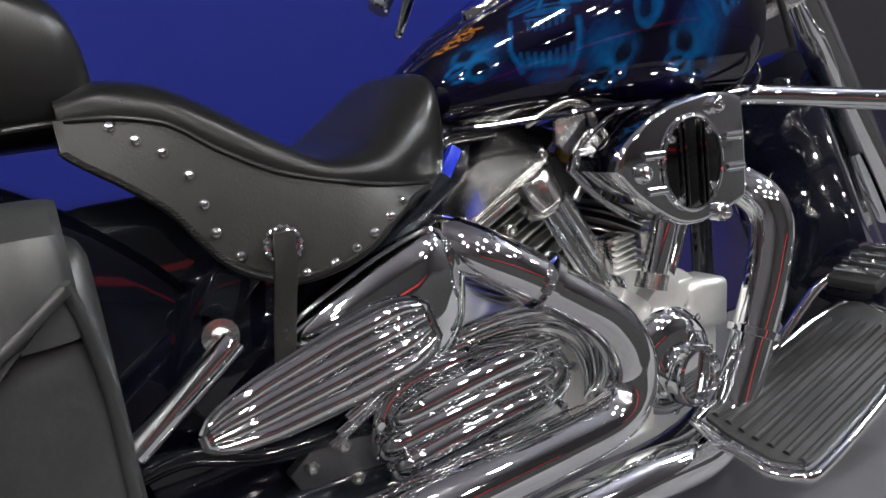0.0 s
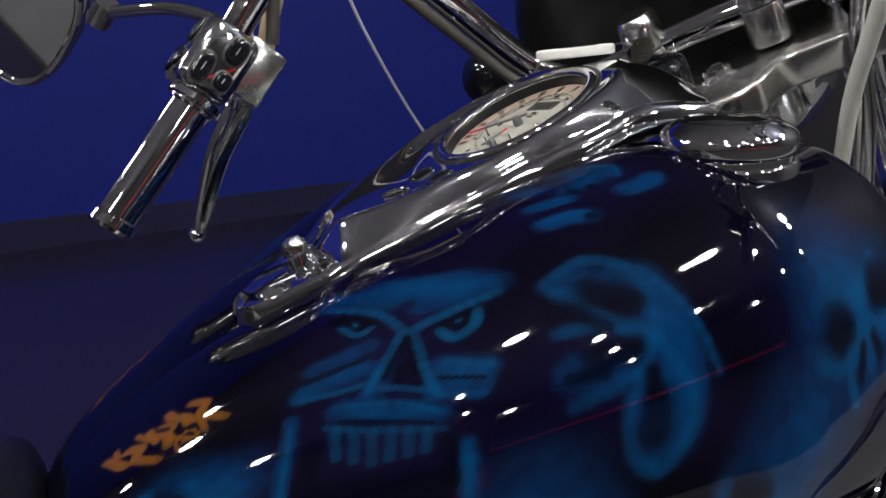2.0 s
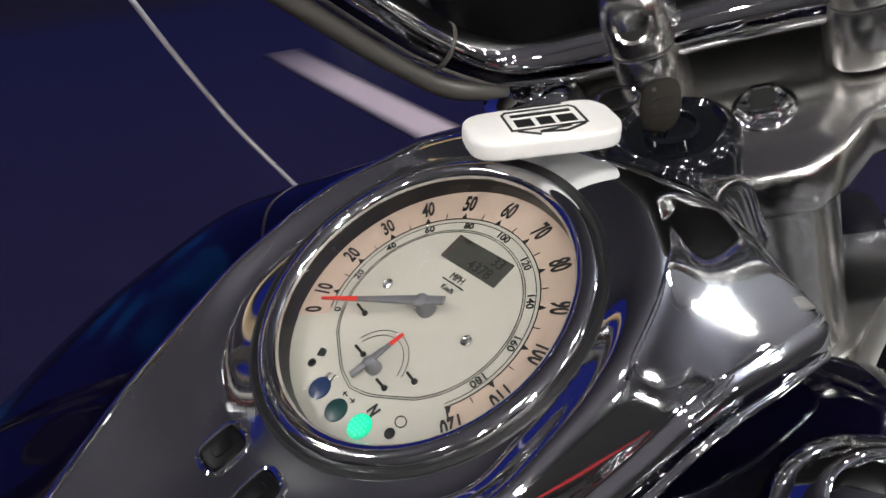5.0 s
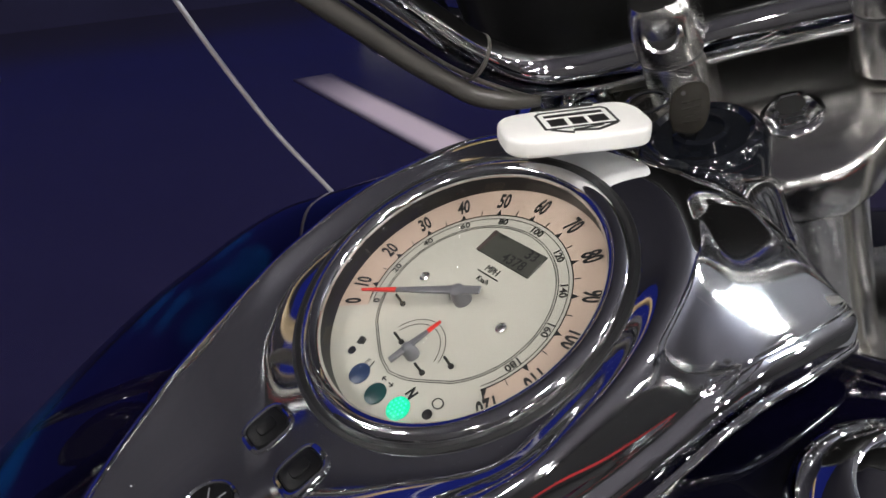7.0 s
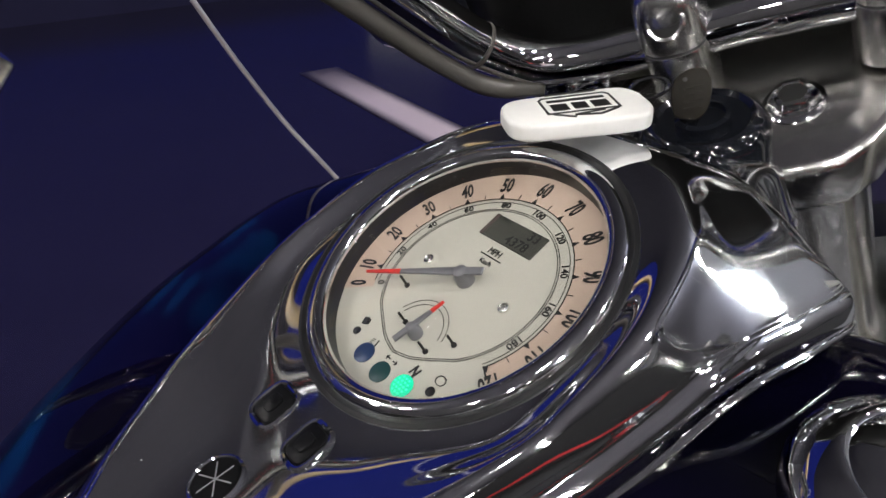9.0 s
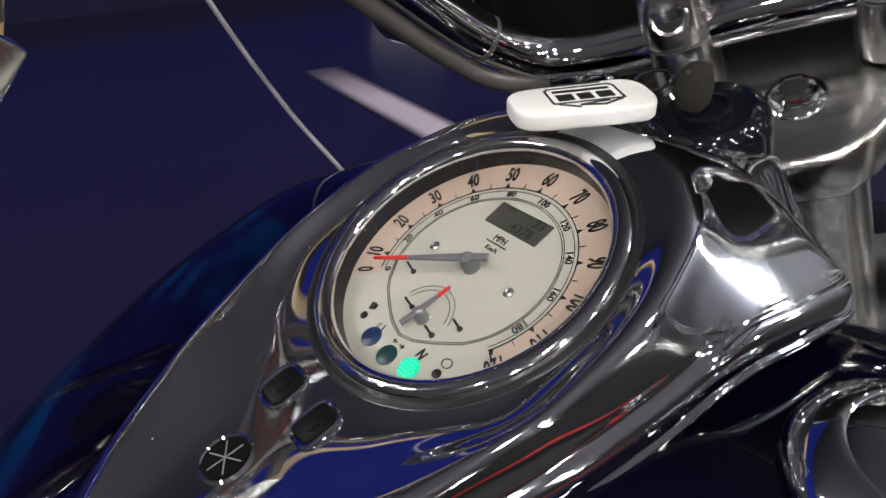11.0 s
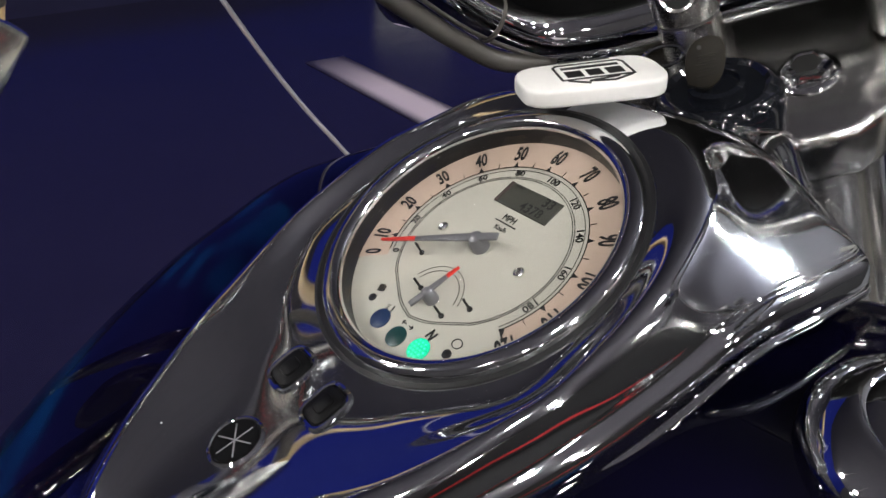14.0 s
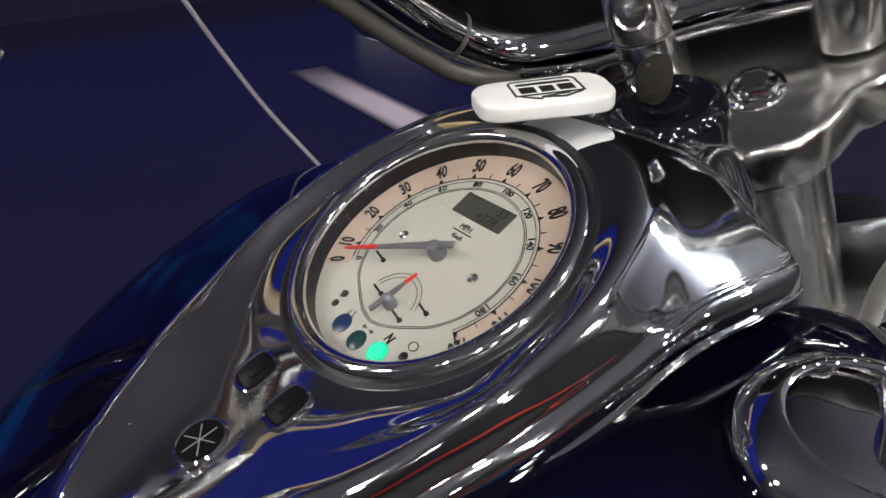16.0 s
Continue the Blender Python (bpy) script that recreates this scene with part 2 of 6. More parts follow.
_nt.links.new(_fade.outputs[0], _keep.inputs[0])
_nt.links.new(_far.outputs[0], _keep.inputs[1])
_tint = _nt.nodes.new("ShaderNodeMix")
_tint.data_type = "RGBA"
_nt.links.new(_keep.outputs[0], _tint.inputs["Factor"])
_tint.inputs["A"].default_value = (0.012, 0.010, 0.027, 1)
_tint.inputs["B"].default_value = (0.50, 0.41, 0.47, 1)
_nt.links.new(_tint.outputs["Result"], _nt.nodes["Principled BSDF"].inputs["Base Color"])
# thin strip added to carry the painted glare
plain("trim", (0.24, 1.6, 0.004), pose(1.69, 2.88, 0.0142, 0, 0, -4), FLOORGLARE, "pale lavender glare on the blue floor, painted on a thin strip")
plain("trim", (0.95, 0.03, 0.42), pose(4.2, 6.47, 0.62, 0, -14, 0), GREYBOARD, "pale board leaning on the blue wall", 0.004)

# the motorcycle: x ahead, y to its left; the speedometer's face is centred over x = 0
bike = thing("motorcycle", "chromed cruiser motorcycle with blue airbrushed tank and studded black seat", "motorcycle")

TX = [-0.335, -0.326, -0.31, -0.29, -0.25, -0.2, -0.145, -0.05, 0.015, 0.085, 0.137, 0.170, 0.192, 0.202]
TW = [0.035, 0.065, 0.085, 0.10, 0.122, 0.149, 0.182, 0.218, 0.228, 0.224, 0.208, 0.18, 0.14, 0.10]
TI = [0.025, 0.045, 0.055, 0.06, 0.065, 0.06, 0.05, 0.03, 0.01, -0.01, -0.03, -0.045, -0.06, -0.08]
TT = [0.748, 0.770, 0.791, 0.807, 0.832, 0.857, 0.884, 0.922, 0.937, 0.937, 0.917, 0.886, 0.847, 0.81]
TB = [0.716, 0.709, 0.704, 0.702, 0.70, 0.70, 0.70, 0.695, 0.685, 0.683, 0.70, 0.725, 0.75, 0.78]

# airbrushed skulls on the tank's side, as soft strokes: place along the tank, height round its girth, to the same, and width
# v violet wash, r crimson wash, g blue fill, l lit blue, c pale edge, p faint edge, d dark hollow, e fine pale line, o orange flame
PAINT = {kind: [] for kind in "vrglcpdeo"}


def stroke(kind, points, width):
    """A bent airbrush line through several places."""
    if len(points) > 2:
        points = [p[:2] for p in spline([(float(x), float(q), 0.0) for x, q in points], 4)]
    for (x1, q1), (x2, q2) in zip(points, points[1:]):
        PAINT[kind].append((float(x1), float(q1), float(x2), float(q2), width))


def skull(crown, size, eye_1, eye_2, nose, hollow, teeth=0):
    """A painted skull: its round crown, its two sockets, its nose, and how wide the sockets are."""
    crown, eye_1, eye_2, nose = (np.array(k) for k in (crown, eye_1, eye_2, nose))
    middle, side = (eye_1 + eye_2) / 2, (eye_1 - eye_2) / 2
    down, w0 = nose - middle, float(np.hypot(*side))

    def at(a, b):
        return middle + down * a + side * b

    stroke("v", [crown, at(0.6, 0)], size * 1.3)
    stroke("g", [crown, crown * 0.55 + middle * 0.45], size * 1.12)
    stroke("g", [at(-0.15, -0.85), at(-0.15, 0.85)], 0.95 * w0)
    stroke("g", [at(0.6, -0.55), at(0.6, 0.55)], 0.62 * w0)
    stroke("g", [at(1.35, -0.42), at(1.35, 0.42)], 0.42 * w0)
    # lit brow, bridge, cheekbones
    stroke("l", [crown, crown * 0.5 + middle * 0.5], size * 0.5)
    stroke("l", [crown * 0.5 + middle * 0.5, at(-0.3, 0)], 0.4 * w0)
    for b in (-1, 1):
        stroke("d", [at(-0.10, 0.78 * b), at(0.10, 1.0 * b)], hollow * 1.25)
        stroke("d", [at(0.22, 0.62 * b), at(0.30, 0.84 * b)], hollow * 0.85)
        stroke("d", [at(0.85, 0.20 * b), at(1.30, 0.36 * b)], 0.15 * w0)
        stroke("c", [at(-0.62, 0.95 * b), at(-0.5, 0.6 * b), at(-0.3, 0.25 * b), at(-0.1, 0.05 * b)], 0.14 * w0)
        stroke("c", [at(0.55, 0.1 * b), at(0.72, 0.55 * b), at(0.62, 1.05 * b), at(0.3, 1.5 * b)], 0.17 * w0)
        stroke("c", [at(0.75, 0.65 * b), at(1.3, 0.72 * b), at(1.75, 0.5 * b)], 0.10 * w0)
    stroke("c", [at(-0.45, 0), at(0.4, 0.0), at(1.5, 0)], 0.17 * w0)
    for k in range(teeth):
        b = (k - (teeth - 1) / 2) * 0.36
        stroke("c", [at(1.6, b), at(1.95, b)], 0.12 * w0)


def grin():
    """The large laughing skull, wrapped over the tank's shoulder: u across its face, v down it."""
    def at(u, v):
        return (-0.1849 + 0.0225 * u - 0.009 * v + 0.0002 * u * u + 0.0027 * u * v + 0.0036 * v * v + 0.0003 * u**3 - 0.0004 * u * v * v - 0.0005 * v**3,
                0.0519 - 0.0149 * u - 0.0343 * v + 0.0025 * u * u + 0.0066 * u * v + 0.0032 * v * v - 0.0002 * u**3 - 0.0012 * u * u * v - 0.0023 * u * v * v - 0.0017 * v**3)

    def dab(kind, w, *points):
        stroke(kind, [at(u, v) for u, v in points], w * 0.029)

    dab("v", 1.5, (-0.1, -1.8), (0.0, -0.4))
    dab("v", 1.35, (0.0, 1.0), (0.0, 2.2))
    # forehead, cheeks, upper jaw, jaw bone, chin
    dab("g", 0.32, (-0.4, -1.8), (0.3, -1.95), (1.1, -2.15))
    dab("g", 0.3, (-1.05, -1.62), (-0.2, -1.7))
    dab("g", 0.26, (0.35, -1.75), (1.45, -2.2))
    dab("g", 0.22, (-1.4, -0.42), (-0.5, -0.85))
    dab("g", 0.2, (-1.25, -0.75), (-0.45, -1.15))
    dab("g", 0.24, (0.72, -1.08), (1.4, -1.15))
    dab("g", 0.22, (0.72, -0.78), (1.35, -0.85))
    dab("g", 0.26, (-0.75, -0.32), (0.7, -0.42))
    dab("g", 0.2, (-0.15, -1.0), (-0.35, -0.55))
    dab("g", 0.24, (-1.0, 1.85), (0.7, 1.75))
    dab("g", 0.4, (-0.5, 2.25), (0.35, 2.2))
    dab("g", 0.14, (-1.5, -0.1), (-1.6, 1.2), (-1.15, 2.1))
    dab("g", 0.17, (1.2, 0.1), (1.15, 1.3), (0.75, 2.1))
    for w, *points in ((0.22, (0.0, -1.9), (0.9, -2.05)), (0.16, (-1.3, -0.5), (-0.55, -0.9)), (0.2, (0.8, -1.0), (1.35, -1.05)), (0.16, (-0.6, -0.3), (0.6, -0.4)), (0.22, (-0.8, 1.75), (0.6, 1.68)), (0.12, (1.2, 0.3), (1.12, 1.4)), (0.1, (-0.25, -0.9), (-0.38, -0.6)), (0.1, (0.5, -0.9), (0.6, -0.65))):
        dab("l", w, *points)
    # sockets, nose, open mouth, lines between the cheek muscles
    dab("d", 0.17, (-0.95, -1.38), (-0.42, -1.38))
    dab("d", 0.2, (0.62, -1.55), (1.15, -1.82))
    dab("d", 0.1, (0.1, -1.35), (-0.18, -0.82))
    dab("d", 0.1, (0.15, -1.35), (0.38, -0.82))
    dab("d", 0.12, (0.1, -1.0), (0.1, -0.85))
    dab("d", 0.34, (-0.9, 0.95), (0.75, 0.8))
    dab("d", 0.22, (-0.9, 1.25), (0.8, 1.1))
    dab("d", 0.13, (-1.15, 0.2), (-1.2, 1.0))
    dab("d", 0.12, (0.95, 0.0), (0.98, 0.7))
    dab("d", 0.045, (-1.35, -0.58), (-0.5, -0.98))
    dab("d", 0.045, (0.7, -0.93), (1.4, -1.0))
    dab("d", 0.045, (-0.75, -0.17), (0.65, -0.27))
    dab("d", 0.06, (0.95, -1.4), (1.6, -1.9))
    # brows, eyes, bridge of the nose, lips, jaw line
    dab("e", 0.075, (-1.1, -1.5), (-0.4, -1.55), (0.05, -1.42))
    dab("e", 0.085, (0.15, -1.42), (0.7, -1.72), (1.5, -2.1))
    dab("e", 0.06, (-0.9, -1.3), (-0.65, -1.25), (-0.42, -1.38))
    dab("e", 0.05, (-0.7, -1.38), (-0.66, -1.36))
    dab("e", 0.08, (0.6, -1.5), (0.85, -1.46), (1.15, -1.65), (1.2, -1.85))
    dab("e", 0.05, (0.88, -1.66), (0.92, -1.68))
    dab("e", 0.07, (0.02, -1.38), (-0.22, -0.95), (-0.38, -0.62))
    dab("e", 0.07, (0.24, -1.38), (0.48, -0.95), (0.72, -0.7))
    dab("e", 0.05, (-0.3, -0.66), (0.1, -0.72), (0.5, -0.74))
    dab("e", 0.06, (-1.5, -0.34), (-0.9, -0.52), (-0.4, -0.72))
    dab("e", 0.06, (0.72, -0.68), (1.42, -0.76))
    dab("e", 0.07, (0.75, -1.15), (1.5, -1.2))
    dab("e", 0.055, (-0.98, -0.06), (-0.2, -0.1), (0.85, -0.18))
    dab("e", 0.05, (-0.85, -0.35), (0.1, -0.52), (0.8, -0.45))
    dab("e", 0.07, (1.22, 0.1), (1.16, 1.1), (0.9, 1.85))
    dab("e", 0.05, (-1.52, 0.0), (-1.58, 1.2), (-1.25, 1.9))
    for k in range(6):
        dab("e", 0.085, (-0.83 + 0.285 * k, -0.02 - 0.02 * k), (-0.78 + 0.275 * k, 0.46 - 0.05 * abs(k - 2) - 0.03 * k))
    for k in range(8):
        dab("e", 0.085, (-1.22 + 0.3 * k, 1.42 + 0.05 * (3.5 - abs(k - 3.5)) - 0.03 * k), (-1.12 + 0.275 * k, 1.88 - 0.02 * k))
        if k in (2, 3, 4):
            dab("e", 0.06, (-1.22 + 0.3 * k, 1.5), (-1.15 + 0.28 * k, 1.8))


def profile_skull():
    """The skull in half profile, its sockets and jaw spread like petals: u across, v down."""
    def at(u, v):
        return (-0.0899 + 0.0263 * u - 0.0106 * v + 0.0015 * u * u + 0.0015 * u * v + 0.0031 * v * v,
                0.0446 - 0.0122 * u - 0.0298 * v + 0.0011 * u * u + 0.0028 * u * v + 0.0017 * v * v)

    def dab(kind, w, *points):
        stroke(kind, [at(u, v) for u, v in points], w * 0.028)

    dab("v", 1.1, (-0.6, 0.1), (0.6, 0.4))
    dab("g", 0.34, (-0.85, -1.05), (0.2, -1.2))
    dab("g", 0.42, (0.45, -0.9), (0.85, 0.0), (0.9, 0.9))
    dab("g", 0.36, (-0.7, 0.15), (0.1, 0.1))
    dab("g", 0.3, (0.3, 0.6), (0.6, 1.3))
    dab("d", 0.26, (-0.55, -1.02), (0.08, -0.88))
    dab("d", 0.16, (-0.9, -0.72), (-0.3, -0.5))
    dab("d", 0.27, (-0.45, -0.08), (0.12, -0.18))
    dab("d", 0.16, (-0.75, 0.25), (-0.3, 0.12))
    dab("d", 0.3, (0.55, 0.55), (0.55, 1.0))
    dab("d", 0.16, (0.42, 0.1), (0.5, 0.4))
    dab("p", 0.085, (-1.25, -1.05), (-0.65, -1.4), (0.1, -1.25), (0.42, -0.6))
    dab("p", 0.1, (-1.25, -1.0), (-0.5, -0.65), (0.42, -0.45))
    dab("p", 0.1, (0.42, -0.42), (0.12, 0.15), (-0.7, 0.65))
    dab("p", 0.09, (-1.05, -0.35), (-0.4, -0.5), (0.3, -0.42))
    dab("p", 0.09, (0.35, -0.4), (0.15, 0.7), (0.22, 1.38), (0.56, 1.56), (1.0, 1.1), (1.08, 0.45), (0.5, -0.35))
    dab("p", 0.06, (0.2, -1.3), (0.95, -0.75), (1.45, 0.1))


skull((-0.1349, -0.0096), 0.0300, (-0.1096, -0.0203), (-0.1404, -0.0500), (-0.1190, -0.0540), 0.0098)
skull((0.0018, -0.0109), 0.0330, (-0.0338, -0.0237), (0.0038, -0.0573), (-0.0327, -0.0500), 0.0098)
skull((0.0300, 0.0500), 0.0300, (0.0188, 0.0271), (0.0684, 0.0425), (0.0473, 0.0150), 0.0098)
skull((-0.2520, 0.0600), 0.0210, (-0.2763, 0.0739), (-0.2671, 0.0206), (-0.2880, 0.0400), 0.0085)
# small skulls with a gaping jaw below the console's rim
stroke("v", [(-0.08, 0.150), (-0.03, 0.145)], 0.03)
stroke("g", [(-0.0425, 0.1570), (-0.0375, 0.1560)], 0.0125)
stroke("g", [(-0.0560, 0.1520), (-0.0480, 0.1520)], 0.0070)
stroke("g", [(-0.0690, 0.1670), (-0.0640, 0.1665)], 0.0085)
stroke("g", [(-0.0800, 0.1500), (-0.0700, 0.1470), (-0.0620, 0.1440)], 0.0045)
stroke("g", [(-0.0840, 0.1330), (-0.0730, 0.1300), (-0.0650, 0.1250)], 0.0055)
stroke("g", [(-0.0400, 0.1330), (-0.0300, 0.1310), (-0.0240, 0.1330)], 0.0060)
stroke("l", [(-0.0405, 0.1600), (-0.0340, 0.1560)], 0.0050)
stroke("d", [(-0.0575, 0.1485), (-0.0565, 0.1475)], 0.0034)
stroke("d", [(-0.0490, 0.1470), (-0.0480, 0.1460)], 0.0026)
stroke("d", [(-0.0765, 0.1610), (-0.0755, 0.1600)], 0.0030)
stroke("d", [(-0.0655, 0.1250), (-0.0640, 0.1240)], 0.0034)
stroke("p", [(-0.0500, 0.1700), (-0.0350, 0.1690), (-0.0270, 0.1580), (-0.0330, 0.1460)], 0.0016)
stroke("p", [(-0.0850, 0.1360), (-0.0720, 0.1335), (-0.0640, 0.1290)], 0.0016)
grin()
profile_skull()
# orange flames and a small round emblem by the seat, violet and crimson washes
for k in range(9):
    u = k / 8
    x0, q0, wag = -0.2950 + 0.0420 * u, 0.1460 - 0.006 * u + 0.005 * math.sin(k * 2.4), 0.003 * math.sin(k * 4.1)
    stroke("o", [(x0, q0), (x0 + 0.003 + wag, q0 - 0.008), (x0 + 0.005 - wag, q0 - 0.015), (x0 + 0.008 + wag, q0 - 0.021 - 0.004 * (k % 3))], 0.0030 - 0.0011 * (k % 2))
for k in range(9):
    a1, a2 = k * 0.7, k * 0.7 + 0.7
    stroke("o", [(-0.2600 + 0.0052 * math.cos(a1), 0.1120 + 0.0075 * math.sin(a1)), (-0.2600 + 0.0052 * math.cos(a2), 0.1120 + 0.0075 * math.sin(a2))], 0.0012)
stroke("o", [(-0.2625, 0.112), (-0.2575, 0.112)], 0.0012)
stroke("v", [(-0.2558, 0.0034), (-0.2076, -0.013), (-0.1714, -0.0058)], 0.012)
stroke("r", [(-0.19, -0.03), (-0.165, -0.024)], 0.011)
stroke("r", [(-0.165, 0.006), (-0.158, 0.016)], 0.006)
COLOURS = {"g": (0.0008, 0.0255, 0.092), "l": (0.001, 0.036, 0.115), "v": (0.004, 0.0025, 0.024), "c": (0.001, 0.05, 0.145), "p": (0.001, 0.05, 0.15), "d": (0.0010, 0.0012, 0.0055), "e": (0.001, 0.055, 0.145), "o": (0.16, 0.06, 0.008), "r": (0.03, 0.002, 0.012)}
STRENGTH = {"g": 0.8, "l": 0.6, "v": 0.6, "c": 0.4, "p": 0.3, "d": 0.86, "e": 0.42, "o": 0.5, "r": 0.6}
SOFT = {"g": (0.1, 1.4), "l": (0.0, 1.6), "v": (0.0, 1.4), "c": (0.0, 2.0), "p": (0.0, 2.2), "d": (0.3, 1.45), "e": (0.1, 1.7), "o": (0.3, 1.3), "r": (0.0, 1.5)}


def tank_half(side, nx, na):
    """One half of the tank, a lofted egg with airbrushed colour laid on as a colour attribute."""
    xs = TX[0] + (TX[-1] - TX[0]) * (0.5 - 0.5 * np.cos(np.linspace(0.04, math.pi - 0.04, nx)))
    xs[0], xs[-1] = TX[0], TX[-1]
    w, inner, top, low = (pchip(xs, TX, k)[:, None] for k in (TW, TI, TT, TB))
    yc, hw, zc, h = (inner - w) / 2, (inner + w) / 2, (top + low) / 2, (top - low) / 2
    a = np.linspace(-math.pi, math.pi, na, endpoint=False)[None, :]
    c, s = np.cos(a), np.sin(a)
    y = yc - hw * np.sign(c) * np.abs(c) ** (2 / 2.3)
    z = zc + h * np.sign(s) * np.abs(s) ** (2 / 2.3)
    x = np.repeat(xs[:, None], na, 1)
    co = np.stack([x, y if side < 0 else -y, z], -1).reshape(-1, 3)
    i, j = np.meshgrid(np.arange(nx - 1), np.arange(na), indexing="ij")
    k = (j + 1) % na
    quads = np.stack([i * na + j, i * na + k, (i + 1) * na + k, (i + 1) * na + j], -1).reshape(-1, 4)
    if side > 0:
        quads = quads[:, ::-1]
    faces = quads.tolist() + [list(range(na)), list(range((nx - 1) * na, nx * na))]
    me = bpy.data.meshes.new("fuel_tank")
    me.from_pydata(co.tolist(), [], faces)
    px, q = x.ravel(), np.repeat(a * 0.11, nx, 0).ravel()
    blotch = np.sin(px * 47 + 3 * np.sin(q * 31)) * np.sin(q * 39 + 2 * np.sin(px * 23)) * 0.5 + 0.5
    col = np.array([0.0008, 0.0008, 0.003]) + blotch[:, None] ** 2 * np.array([0.0014, 0.0006, 0.006])
    for kind in "vrglcpdeo":
        ink, strength, (s0, s1) = np.array(COLOURS[kind]), STRENGTH[kind], SOFT[kind]
        for x1, q1, x2, q2, r in PAINT[kind]:
            dx, dq = x2 - x1, q2 - q1
            t = np.clip(((px - x1) * dx + (q - q1) * dq) / (dx * dx + dq * dq + 1e-12), 0, 1)
            away = np.hypot(px - x1 - t * dx, q - q1 - t * dq) / r
            u = np.clip((s1 - away) / (s1 - s0), 0, 1)
            alpha = strength * (1.0 if side < 0 else 0.45) * (u * u * (3 - 2 * u))[:, None]
            if kind in "glcpe":
                alpha = alpha * (0.78 + 0.22 * np.sin(px * 140 + q * 90 + 2 * np.sin(q * 210)) * np.sin(q * 160 - px * 75 + 2 * np.sin(px * 190)))[:, None]
            col = col * (1 - alpha) + ink * alpha
    attr = me.color_attributes.new("paint", "FLOAT_COLOR", "POINT")
    attr.data.foreach_set("color", np.concatenate([col, np.ones((len(col), 1))], 1).ravel())
    me.polygons.foreach_set("use_smooth", [True] * len(me.polygons))
    me.materials.append(TANKMAT)
    ob = new("fuel_tank", me)
    ob.parent = bike
    return tagged(ob, "dark blue tank half airbrushed with blue skulls")


TANKMAT = shader("airbrushed_tank_paint", (0.01, 0.01, 0.05), 0.5, 0.0, coat=1.0, spec=0.0)
_nt = TANKMAT.node_tree
_at = _nt.nodes.new("ShaderNodeAttribute")
_at.attribute_name = "paint"
_fl = _nt.nodes.new("ShaderNodeTexNoise")
_fl.inputs["Scale"].default_value = 900
_mul = _nt.nodes.new("ShaderNodeVectorMath")
_mul.operation = "SCALE"
_rng = _nt.nodes.new("ShaderNodeMapRange")
_rng.inputs["From Min"].default_value, _rng.inputs["From Max"].default_value = 0.3, 0.7
_rng.inputs["To Min"].default_value, _rng.inputs["To Max"].default_value = 0.85, 1.15
_nt.links.new(_fl.outputs["Fac"], _rng.inputs["Value"])
_nt.links.new(_at.outputs["Color"], _mul.inputs[0])
_nt.links.new(_rng.outputs[0], _mul.inputs["Scale"])
_nt.links.new(_mul.outputs[0], _nt.nodes["Principled BSDF"].inputs["Base Color"])
tank_half(-1, 620, 420)
tank_half(1, 200, 140)
# welded seam along the tank's lower rim
for side in (-1, 1):
    rim = []
    for x in np.linspace(-0.3, 0.17, 24):
        w, inner, top, low = (float(pchip(x, TX, k)) for k in (TW, TI, TT, TB))
        yc, hw = (inner - w) / 2, (inner + w) / 2
        rim.append((x, -side * (yc - hw * 0.80), low + (top - low) * 0.045))
    part("seam", tube(rim, 0.0035, 8, 3), BLUEBLACK, bike)

# chrome console on the tank, with specks of dust
DUSTYCHROME = shader("dusty_chrome", (0.83, 0.84, 0.86), 0.055, 1.0, rough_vary=0.025, scale=60)
_nt = DUSTYCHROME.node_tree
_vo = _nt.nodes.new("ShaderNodeTexVoronoi")
_vo.inputs["Scale"].default_value = 170
_tc = _nt.nodes.new("ShaderNodeTexCoord")
_nt.links.new(_tc.outputs["Object"], _vo.inputs["Vector"])
_sep = _nt.nodes.new("ShaderNodeSeparateColor")
_nt.links.new(_vo.outputs["Color"], _sep.inputs[0])
_size = _nt.nodes.new("ShaderNodeMapRange")
_size.inputs["From Min"].default_value, _size.inputs["From Max"].default_value = 0.72, 1.0
_size.inputs["To Min"].default_value, _size.inputs["To Max"].default_value = 0.0, 0.05
_nt.links.new(_sep.outputs[0], _size.inputs["Value"])
_spot = _nt.nodes.new("ShaderNodeMath")
_spot.operation = "GREATER_THAN"
_nt.links.new(_vo.outputs["Distance"], _spot.inputs[0])
_nt.links.new(_size.outputs[0], _spot.inputs[1])
_nt.links.new(_spot.outputs[0], _nt.nodes["Principled BSDF"].inputs["Metallic"])

CX = [-0.213, -0.210, -0.2, -0.18, -0.16, -0.14, -0.12, -0.1, -0.08, -0.06, -0.04, -0.02, 0.0, 0.02, 0.04, 0.06, 0.08, 0.088, 0.093, 0.098, 0.105, 0.12, 0.14, 0.155, 0.165, 0.17]
CE = [0.004, 0.012, 0.0215, 0.032, 0.041, 0.048, 0.055, 0.062, 0.070, 0.0765, 0.0825, 0.0865, 0.089, 0.091, 0.0925, 0.0935, 0.0935, 0.0925, 0.086, 0.070, 0.056, 0.048, 0.044, 0.038, 0.027, 0.016]
CZ = [0.857, 0.859, 0.863, 0.872, 0.881, 0.890, 0.899, 0.908, 0.917, 0.926, 0.934, 0.941, 0.9478, 0.9556, 0.9588, 0.9585, 0.9575, 0.957, 0.9566, 0.956, 0.957, 0.952, 0.948, 0.945, 0.942, 0.940]
